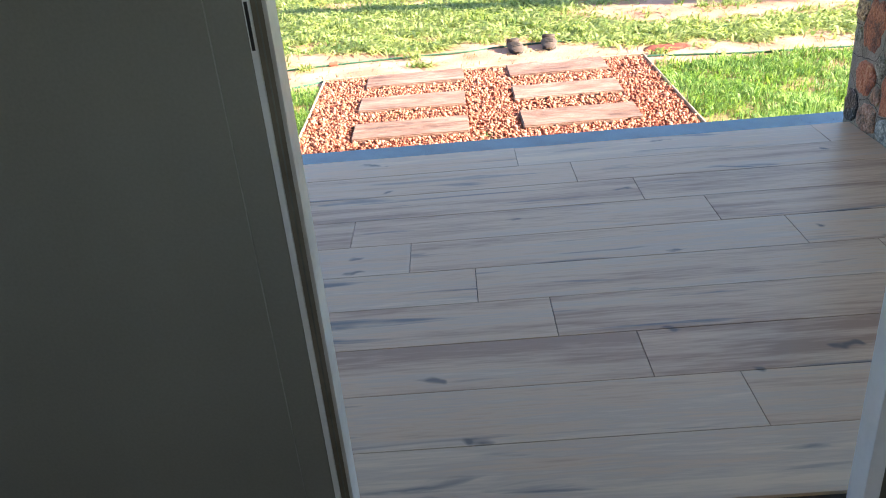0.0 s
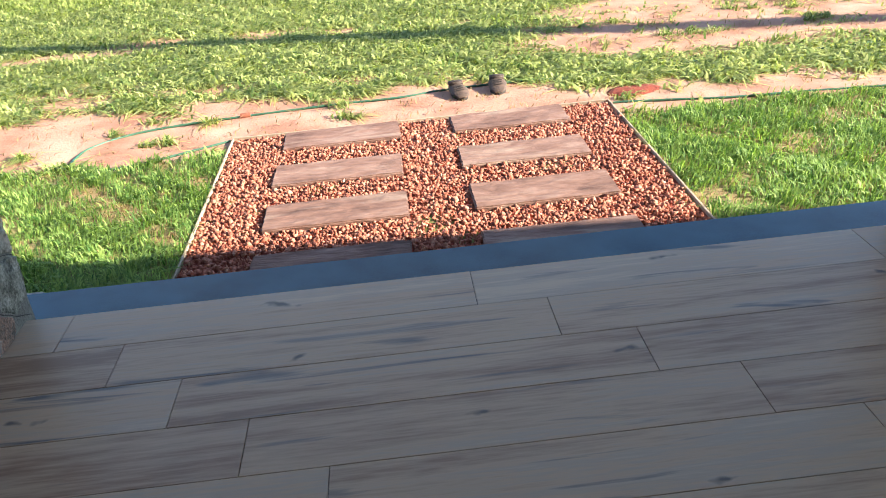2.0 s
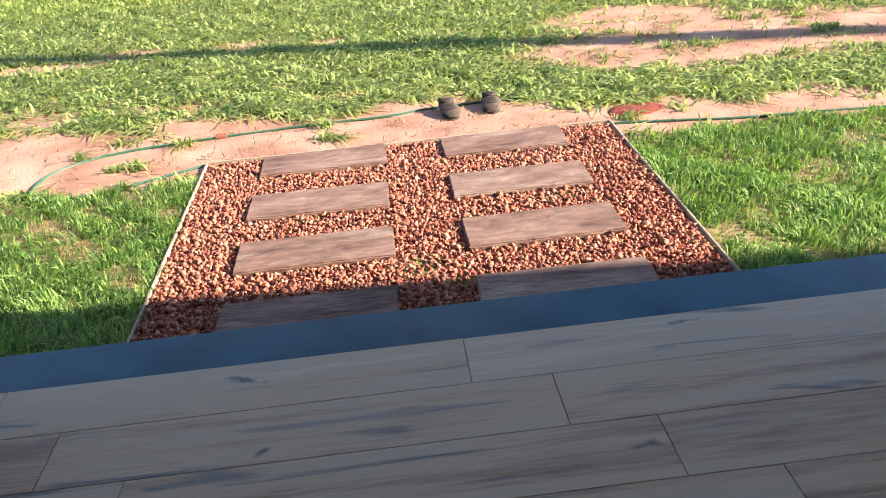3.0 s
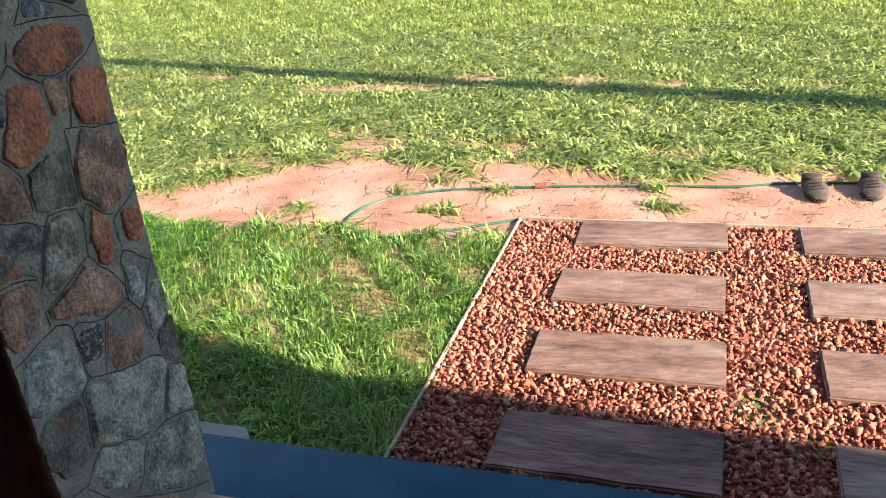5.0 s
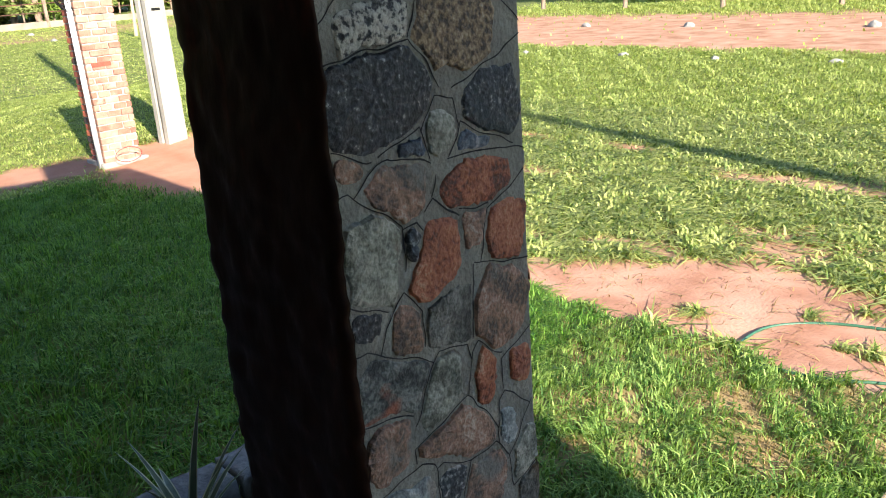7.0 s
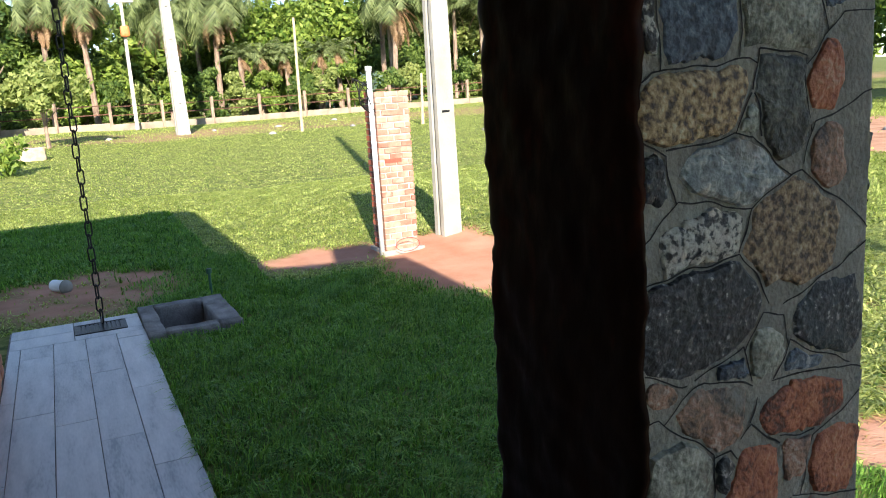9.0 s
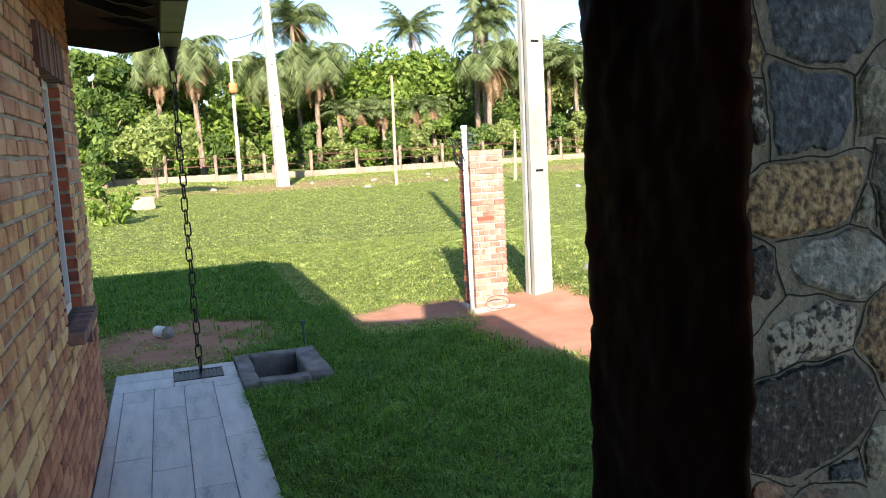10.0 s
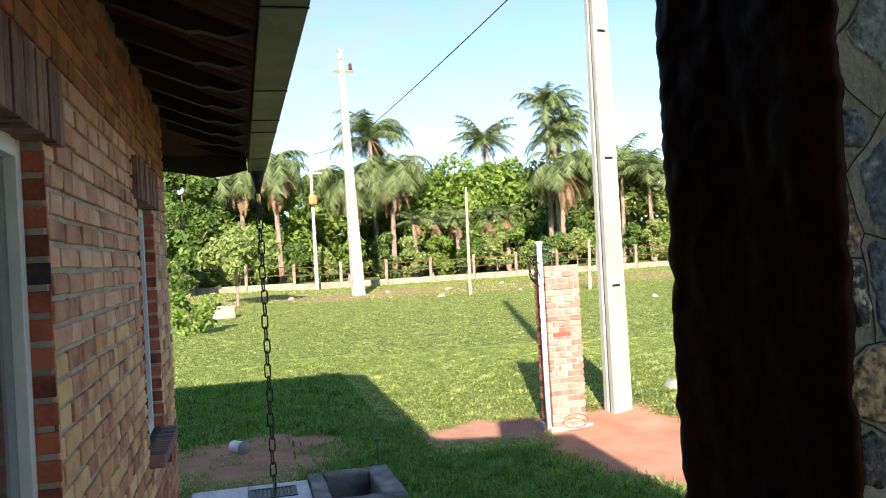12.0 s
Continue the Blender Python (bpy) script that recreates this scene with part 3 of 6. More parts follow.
# stones of the face towards the gravel bed, rows of: distance from the outer edge, height, half width, half height, tilt, kind
STONES_FOOT = [(0.081, 0.143, 0.112, 0.078, 0, 0), (0.243, 0.236, 0.06, 0.056, 0, 0), (0.038, 0.279, 0.038, 0.061, 0, 0), (0.185, 0.338, 0.114, 0.082, 14, 0), (0.351, 0.371, 0.056, 0.076, 0, 7), (0.016, 0.4, 0.037, 0.067, 0, 7), (0.143, 0.468, 0.048, 0.056, 0, 6), (0.027, 0.481, 0.036, 0.053, 0, 0), (0.336, 0.498, 0.066, 0.056, 20, 8), (0.23, 0.507, 0.032, 0.032, 0, 1), (0.076, 0.565, 0.021, 0.034, 0, 8), (0.36, 0.12, 0.06, 0.09, 0, 7), (0.2, 0.05, 0.07, 0.05, 0, 6)]
STONES_LOW = [(0.198, 0.605, 0.088, 0.042, 22, 6), (0.36, 0.645, 0.042, 0.05, 0, 6), (0.037, 0.682, 0.027, 0.037, 0, 2), (0.127, 0.686, 0.027, 0.053, 10, 2), (0.236, 0.702, 0.038, 0.071, 20, 0), (0.335, 0.753, 0.072, 0.051, 14, 10), (0.084, 0.816, 0.067, 0.067, 20, 6), (0.204, 0.828, 0.044, 0.05, 0, 7), (0.299, 0.836, 0.03, 0.04, 0, 6), (0.382, 0.881, 0.024, 0.024, 0, 1), (0.227, 0.949, 0.045, 0.066, 15, 2), (0.055, 0.952, 0.045, 0.047, 10, 2), (0.353, 0.969, 0.051, 0.07, 0, 0), (0.137, 0.976, 0.024, 0.034, 10, 6), (0.274, 0.982, 0.015, 0.024, 0, 1)]
STONES_MID = [(0.123, 1.046, 0.072, 0.039, 0, 2), (0.287, 1.068, 0.055, 0.037, 0, 6), (0.122, 1.122, 0.028, 0.019, 0, 5), (0.386, 1.122, 0.02, 0.017, 0, 6), (0.258, 1.133, 0.023, 0.016, 0, 5), (0.192, 1.149, 0.032, 0.033, 15, 0), (0.074, 1.178, 0.062, 0.051, 0, 1), (0.323, 1.223, 0.101, 0.068, -22, 1), (0.152, 1.307, 0.081, 0.066, 0, 9), (0.314, 1.317, 0.068, 0.039, -14, 4)]
STONES_HIGH = [(0.392, 1.406, 0.022, 0.028, 0, 1), (0.259, 1.41, 0.079, 0.044, 14, 8), (0.088, 1.417, 0.03, 0.041, 0, 6), (0.233, 1.471, 0.02, 0.016, 0, 0), (0.18, 1.482, 0.048, 0.07, -12, 7), (0.325, 1.495, 0.09, 0.047, -4, 3), (0.095, 1.524, 0.026, 0.044, 20, 2), (0.325, 1.6, 0.062, 0.049, 0, 5), (0.402, 1.601, 0.015, 0.036, 0, 4), (0.177, 1.608, 0.066, 0.05, 0, 0), (0.088, 1.627, 0.024, 0.016, 0, 5), (0.401, 1.673, 0.014, 0.036, 0, 3), (0.304, 1.716, 0.067, 0.057, 10, 5), (0.396, 1.796, 0.016, 0.019, 0, 5)]


def stone_pillar(x0, x1, keys_in, keys_out, seed, label):
    base = thing("stone_pillar", label, "pillar", "porch pillars", at=((x0 + x1) / 2, (PY0 + PY1) / 2, 0))
    shift = Matrix.Translation((-(x0 + x1) / 2, -(PY0 + PY1) / 2, 0))
    bm = box(bmesh.new(), x0, PY0 + 0.004, -0.3, x1, PY1, PTOP + 0.6, 0.004)
    bm.transform(shift)
    part("mortar_core", bm, M_MORTAR, base, "grey mortar core")
    w = PY1 - PY0 - 0.004
    fa = shift @ Matrix(((0, 0, 1, x1), (-1, 0, 0, PY1), (0, 1, 0, 0), (0, 0, 0, 1)))
    stones_on(fa, w, PTOP, keys_in, seed, base)
    fb = shift @ Matrix(((0, 0, -1, x0), (1, 0, 0, PY1 - w), (0, 1, 0, 0), (0, 0, 0, 1)))
    stones_on(fb, w, PTOP, keys_out, seed + 1, base)
    fc = shift @ Matrix(((-1, 0, 0, x1), (0, 0, 1, PY1), (0, 1, 0, 0), (0, 0, 0, 1)))
    stones_on(fc, x1 - x0, PTOP, [], seed + 2, base, 0.014)
    # rough dark timber facing towards the house
    nx, nz = 26, 220
    v, f = [], []
    for k in range(nz + 1):
        z = (PTOP + 0.05) * k / nz
        wl_ = 0.011 * noise.noise((0, seed, z * 9)) + 0.012 * noise.noise((3, seed, z * 30)) + 0.006 * noise.noise((5, seed, z * 80))
        wr_ = 0.008 * noise.noise((7, seed, z * 9)) + 0.009 * noise.noise((9, seed, z * 34))
        for i in range(nx + 1):
            x = x0 - 0.004 + wl_ + (x1 - x0 + 0.012 - wl_ + wr_) * i / nx
            rough = 0.014 * noise.noise((x * 6, seed, z * 2.0)) + 0.012 * noise.noise((x * 14, seed, z * 11)) + 0.012 * noise.noise((x * 34, seed, z * 30))
            edge = 0.0 if 0 < i < nx else 0.006
            v.append((x, PY0 - 0.014 + 0.4 * rough + edge, z))
    n1 = (nx + 1) * (nz + 1)
    v += [(x, PY0 + 0.003, z) for x, _, z in v]
    for k in range(nz):
        for i in range(nx):
            a = k * (nx + 1) + i
            f.append((a, a + 1, a + nx + 2, a + nx + 1))
            f.append((n1 + a + 1, n1 + a, n1 + a + nx + 1, n1 + a + nx + 2))
    for k in range(nz):
        a, b_ = k * (nx + 1), k * (nx + 1) + nx
        f += [(a, a + nx + 1, n1 + a + nx + 1, n1 + a), (b_ + nx + 1, b_, n1 + b_, n1 + b_ + nx + 1)]
    for i in range(nx):
        f += [(i + 1, i, n1 + i, n1 + i + 1), (nz * (nx + 1) + i, nz * (nx + 1) + i + 1, n1 + nz * (nx + 1) + i + 1, n1 + nz * (nx + 1) + i)]
    ob = raw("timber_facing", v, f, M_TIMBER, base, "black-stained rough-hewn timber facing", smooth=True)
    ob.data.transform(shift)
    return base


stone_pillar(PX0, PX1, STONES_FOOT + STONES_LOW + STONES_MID + STONES_HIGH, [], 11, "pillar of mixed rubble stone with black timber facing, beside the white curb")
# orange stones, with more warm kinds picked to paint in warm bounced light
stone_pillar(1.355, 1.8, [], [(0.07, 0.05, 0.06, 0.045, 10, 8), (0.22, 0.06, 0.07, 0.05, 0, 6), (0.36, 0.07, 0.05, 0.06, 0, 1), (0.1, 0.18, 0.05, 0.07, 0, 2), (0.27, 0.2, 0.07, 0.06, -8, 2), (0.09, 0.36, 0.05, 0.08, 8, 6), (0.27, 0.4, 0.07, 0.09, 12, 2), (0.15, 0.52, 0.05, 0.05, 0, 8), (0.3, 0.56, 0.06, 0.05, 0, 3), (0.08, 0.62, 0.05, 0.06, 0, 2), (0.2, 0.69, 0.05, 0.07, 20, 6), (0.33, 0.74, 0.06, 0.07, 0, 2), (0.1, 0.82, 0.06, 0.07, 0, 3), (0.24, 0.9, 0.07, 0.07, 0, 6)], 23, "pillar of orange and grey rubble stone at the porch edge")
tagged(part("curb_stub", box(bmesh.new(), -1.66, 0.43, -0.35, -1.44, 0.555, -0.09, 0.006), M_POLE), "short white concrete curb end beside the pillar", "curb", kind="structure")

# ---- house walls ----
WY = -1.315
WX0, WX1 = -6.45, -1.5
COURSE = 0.0735
WTOP = 2.62
WINS = [(-2.87, -1.9, 0.62, 2.03), (-5.6, -4.85, 0.765, 2.03)]


def wall_core():
    """The backing wall of mortar with the window openings cut through."""
    bm = bmesh.new()
    edges = [WX0]
    for a, b, _, _ in sorted(WINS):
        edges += [a, b]
    edges.append(WX1)
    y0, y1 = WY - 0.24, WY - 0.012
    for i in range(0, len(edges) - 1):
        a, b = edges[i], edges[i + 1]
        hole = next((w for w in WINS if abs(w[0] - a) < 1e-6), None)
        if hole:
            box(bm, a, y0, -0.3, b, y1, hole[2])
            box(bm, a, y0, hole[3], b, y1, 3.2)
        else:
            box(bm, a, y0, -0.3, b, y1, 3.2)
    return bm


wall_w = tagged(part("wall_west", wall_core(), M_MORTAR_W), "outer house wall of yellow and red brick with thick mortar joints", "wall", kind="structure")
tagged(part("wall_north", box(bmesh.new(), WX1 - 0.2, -1.86, -0.3, WX1, WY - 0.242, 3.2), M_MORTAR_W), "short return wall beside the porch", "wall", kind="structure")
door_wall = bmesh.new()
box(door_wall, WX1 + 0.002, -2.05, -0.3, -1.32, -1.87, 3.2)
box(door_wall, 0.52, -2.05, -0.3, 9.0, -1.87, 3.2)
box(door_wall, -1.32, -2.05, 2.12, 0.52, -1.87, 3.2)
tagged(part("wall_door", door_wall, M_WALLIN), "plain plastered wall round the porch door", "wall", kind="structure")
tagged(part("wall_end", box(bmesh.new(), WX0 + 0.002, -9.0, -0.3, WX0 + 0.24, WY - 0.243, 3.2), M_MORTAR_W), "end wall of the house", "wall", kind="structure")
inner = bmesh.new()
box(inner, -1.7, -6.0, -0.3, -1.5, -2.052, 3.0)
box(inner, 3.0, -6.0, -0.3, 3.2, -2.052, 3.0)
box(inner, -1.7, -6.2, -0.3, 0.0, -6.002, 3.0)
box(inner, 1.8, -6.2, -0.3, 3.2, -6.002, 3.0)
# rear opening invented to hold the fill lamp
box(inner, 0.0, -6.2, -0.3, 1.8, -6.002, 0.9)
box(inner, 0.0, -6.2, 2.2, 1.8, -6.002, 3.0)
tagged(part("wall_inner", inner, M_WALLIN), "plain inner walls of the room behind the door", "wall", kind="structure")
tagged(part("ceiling", box(bmesh.new(), -1.7, -6.2, 2.7, 3.2, -2.052, 2.9), M_WALLIN), "plain ceiling of the room", "ceiling", kind="structure")
tagged(part("floor_inner", box(bmesh.new(), -1.7, -6.2, -0.3, 3.2, -1.862, -0.004), M_GROUT), "dark floor of the room behind the door", "floor", kind="structure")

# added area lamp that brightens the room and door, in an invented rear opening
day = new("room_fill_lamp", bpy.data.lights.new("room_fill_lamp", "AREA"))
day.data.shape, day.data.size, day.data.size_y, day.data.energy, day.data.color = "RECTANGLE", 1.75, 1.25, 2.3, (1.0, 1.0, 0.93)
day.matrix_world = look((0.9, -6.1, 1.55), (0.9, 0, 1.2))

# ---- roof ----
EY, EZ = -0.66, 2.44
RY, RZ, RX0 = -5.0, EZ + 1.75, -7.45 + 4.34


def roof_sheets(polys):
    """Sloping sheets 5 cm thick from their lower corners."""
    bm = bmesh.new()
    for pts in polys:
        lo = [bm.verts.new(p) for p in pts]
        hi = [bm.verts.new((x, y, z + 0.05)) for x, y, z in pts]
        bm.faces.new(lo[::-1])
        bm.faces.new(hi)
        for k in range(len(pts)):
            bm.faces.new((lo[k - 1], lo[k], hi[k], hi[k - 1]))
    bmesh.ops.recalc_face_normals(bm, faces=bm.faces)
    return bm


E0 = EZ + 0.12
# second sheet is never in view: its bent eave shapes the gravel's shadow edge
tagged(part("roof_main", roof_sheets([[(-7.45, EY, E0), (-2.2, EY, E0), (-2.2, RY, RZ), (RX0, RY, RZ)], [(2.2, EY + 0.13, E0), (5.4, EY + 0.13, E0), (9.0, EY - 0.2, E0), (9.0, RY, RZ), (2.2, RY, RZ)]]), M_ROOFT), "sloping clay tile roof over the brick house, unseen east wing shaped for its shadow", "roof", kind="structure")
tagged(part("roof_end", roof_sheets([[(-7.451, EY - 0.01, E0), (RX0, RY, RZ + 0.002), (-7.451, 2 * RY - EY, E0)]]), M_ROOFT), "hipped end of the clay tile roof", "roof", kind="structure")
tagged(part("roof_back", roof_sheets([[(-7.45, 2 * RY - EY - 0.01, E0), (RX0, RY - 0.01, RZ), (9.0, RY - 0.01, RZ), (9.0, 2 * RY - EY - 0.01, E0)], [(-2.2, RY, RZ), (2.2, RY, RZ), (2.2, -3.6, RZ - 0.5), (-2.2, -3.6, RZ - 0.5)]]), M_ROOFT), "rear slope of the clay tile roof", "roof", kind="structure")
# porch roof stays out of view; its overhang is set by the shadow it throws
tagged(part("roof_porch", wedge(-2.15, 2.15, -3.6, 0.7, 3.2, 2.6, 2.42), M_ROOFWOOD), "dark boarded roof over the porch, unseen, front edge set for its shadow", "roof", kind="structure")


# ---- house details ----
def bar(x0, y0, z0, x1, y1, z1, bev=0.0):
    return box(bmesh.new(), x0, y0, z0, x1, y1, z1, bev)


def brick_mesh(l, d, h, seed):
    """A slightly uneven brick with worn edges, its front face at y = 0."""
    r = random.Random(seed)
    bm = box(bmesh.new(), -l / 2, -d, -h / 2, l / 2, 0, h / 2)
    for v in bm.verts:
        v.co += Vector((r.uniform(-1, 1) * 0.003, r.uniform(-1, 0.5) * 0.004, r.uniform(-1, 1) * 0.003))
    bmesh.ops.bevel(bm, geom=[e for e in bm.edges], offset=0.0035, segments=1, affect="EDGES")
    me = bpy.data.meshes.new("brick")
    bm.to_mesh(me)
    bm.free()
    return me


def brick_wall():
    r = random.Random(5)
    near_mesh = {}
    far_v, far_f = [], []
    low_n, far_n, top_n, pink_n = [], [], [], []
    k, count = 0, 0
    while -0.15 + (k + 1) * COURSE < WTOP + 0.1:
        z = -0.15 + k * COURSE + COURSE / 2
        x = WX0 - r.uniform(0, 0.1)
        while x < WX1:
            l = r.choice((0.225, 0.225, 0.225, 0.11, 0.165))
            a, b = max(x, WX0 - 0.004), min(x + l, WX1)
            for wa, wb, wz0, wz1 in WINS:
                if wz0 - 0.02 < z < wz1 + 0.215 and b > wa - (0.13 if z > wz1 else 0) and a < wb:
                    if a < wa - (0.13 if z > wz1 else 0) - 0.03:
                        b = wa - (0.13 if z > wz1 else 0)
                    elif b > wb + 0.03:
                        a = wb
                    else:
                        a = b
            if b - a > 0.03:
                n = max(1, round((b - a) / 0.055))
                if -5.3 < (a + b) / 2 < -2.85 and 0.55 < z < 2.2 and count < 300:
                    key = (n, r.randrange(3), z > 1.45)
                    if key not in near_mesh:
                        near_mesh[key] = brick_mesh(n * 0.055 - 0.012, 0.02, 0.058, n * 7 + key[1])
                        near_mesh[key].materials.append(M_PINK if key[2] else M_BRICK)
                    ob = part_of("brick", near_mesh[key], None, wall_w)
                    ob.matrix_basis = pose((a + b) / 2, WY + r.uniform(-0.003, 0.003), z + r.uniform(-0.002, 0.002), 0, r.uniform(-0.7, 0.7), 0) @ Matrix.Diagonal(((b - a - 0.012) / max(0.03, n * 0.055 - 0.012), 1, 1, 1))
                    count += 1
                else:
                    i = len(far_v)
                    y1, y0 = WY + r.uniform(-0.004, 0.003), WY - 0.02
                    xa, xb, za, zb = a + 0.006, b - 0.006, z - 0.029 + r.uniform(-0.002, 0.002), z + 0.029 + r.uniform(-0.002, 0.002)
                    e = 0.004
                    far_v += [(xa, y0, za), (xb, y0, za), (xb, y0, zb), (xa, y0, zb), (xa, y1 - e, za), (xb, y1 - e, za), (xb, y1 - e, zb), (xa, y1 - e, zb), (xa + e, y1, za + e), (xb - e, y1, za + e), (xb - e, y1, zb - e), (xa + e, y1, zb - e)]
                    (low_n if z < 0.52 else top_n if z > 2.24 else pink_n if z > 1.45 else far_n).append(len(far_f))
                    far_f += [(i + p, i + q, i + s, i + t) for p, q, s, t in ((0, 4, 5, 1), (1, 5, 6, 2), (2, 6, 7, 3), (3, 7, 4, 0), (4, 8, 9, 5), (5, 9, 10, 6), (6, 10, 11, 7), (7, 11, 8, 4), (8, 11, 10, 9))]
            x += l
        k += 1
    ob = raw("brickwork", far_v, far_f, M_BRICK_I, wall_w, "yellow and red brick courses")
    ob["kind"] = "stuff"
    ob.data.materials.append(M_LOWBRICK)
    ob.data.materials.append(M_TOPBRICK)
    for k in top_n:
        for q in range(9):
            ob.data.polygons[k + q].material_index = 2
    ob.data.materials.append(M_PINK_I)
    for k in pink_n:
        for q in range(9):
            ob.data.polygons[k + q].material_index = 3
    for k in low_n:
        for q in range(9):
            ob.data.polygons[k + q].material_index = 1


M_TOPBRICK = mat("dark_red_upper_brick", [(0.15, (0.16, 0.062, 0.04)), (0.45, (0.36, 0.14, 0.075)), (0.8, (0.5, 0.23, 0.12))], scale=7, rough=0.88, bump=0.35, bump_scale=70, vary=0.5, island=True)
M_LOWBRICK = mat("lower_red_brick", [(0.15, (0.2, 0.07, 0.042)), (0.45, (0.42, 0.16, 0.085)), (0.8, (0.54, 0.255, 0.14))], scale=7, rough=0.88, bump=0.35, bump_scale=70, vary=0.5, island=True)
brick_wall()


def window(name, wa, wb, z0, z1, label):
    """A white framed window set back in a reveal of red and black bricks, with a soldier course above and a brick sill."""
    w = thing(name, label, "window", kind="structure", at=((wa + wb) / 2, WY - 0.12, z0))
    off = Vector(w.location)
    r = random.Random(int(-wa * 100))

    def put(nm, bm, m, lab=""):
        bm.transform(Matrix.Translation(-off))
        return part(nm, bm, m, w, lab)

    fr = bmesh.new()
    y0, y1 = WY - 0.11, WY - 0.054
    t = 0.05
    xa, xb = wa + 0.016, wb - 0.016
    box(fr, xa, y0, z0, xa + t, y1, z1, 0.003)
    box(fr, xb - t, y0, z0, xb, y1, z1, 0.003)
    box(fr, xa + t, y0, z1 - t, xb - t, y1, z1, 0.003)
    box(fr, xa + t, y0, z0, xb - t, y1, z0 + t, 0.003)
    box(fr, (xa + xb) / 2 - 0.022, y0 + 0.005, z0 + t, (xa + xb) / 2 + 0.022, y1 - 0.005, z1 - t, 0.003)
    put("window_frame", fr, M_WHITE, "white coated frame")
    put("pane", bar(xa + t, y0 + 0.02, z0 + t, (xa + xb) / 2 - 0.022, y0 + 0.026, z1 - t), M_GLASS)
    put("pane", bar((xa + xb) / 2 + 0.022, y0 + 0.02, z0 + t, xb - t, y0 + 0.026, z1 - t), M_GLASS)
    put("blind", bar(xa, y0 - 0.08, z0, xb, y0 - 0.06, z1), M_LEAF_D, "drawn grey blind")
    z = z0 + 0.005
    while z + 0.055 < z1:
        for side in (0, 1):
            x0 = wa - 0.002 if side == 0 else wb - 0.012
            bm = bar(x0, WY - 0.062 + r.uniform(0, 0.006), z, x0 + 0.014, WY + 0.001 + r.uniform(-0.003, 0.002), z + 0.056, 0.003)
            put("brick", bm, M_REDBRICK)
        z += COURSE
    # soldier course
    x = wa - 0.125
    while x < wb + 0.1:
        put("brick", bar(x, WY - 0.12, z1 - 0.003 + r.uniform(-0.003, 0.003), x + 0.052, WY + 0.028 + r.uniform(-0.004, 0.004), z1 + 0.205, 0.004), M_LINTEL)
        x += 0.06
    if wa < -4:
        x = wa - 0.02
        while x < wb + 0.02:
            bm = bar(x, WY - 0.1, -0.045, x + 0.052, WY + 0.075, 0.012, 0.004)
            bm.transform(Matrix.Translation((0, 0, z0 - 0.012)))
            put("sill_brick", bm, M_LINTEL)
            x += 0.06
        put("sill_bracket", bar(wa + 0.0, WY - 0.01, z0 - 0.2, wa + 0.06, WY + 0.04, z0 - 0.06, 0.004), M_LINTEL)
    return w


M_LINTEL = mat("purple_brown_brick", [(0.2, (0.09, 0.045, 0.045)), (0.5, (0.2, 0.105, 0.1)), (0.8, (0.3, 0.17, 0.14))], scale=8, rough=0.8, bump=0.3, vary=0.4)
window("window_1", *WINS[0], "tall white window in a red brick reveal, grey blind drawn")
window("window_2", *WINS[1], "white window with a projecting brick sill")


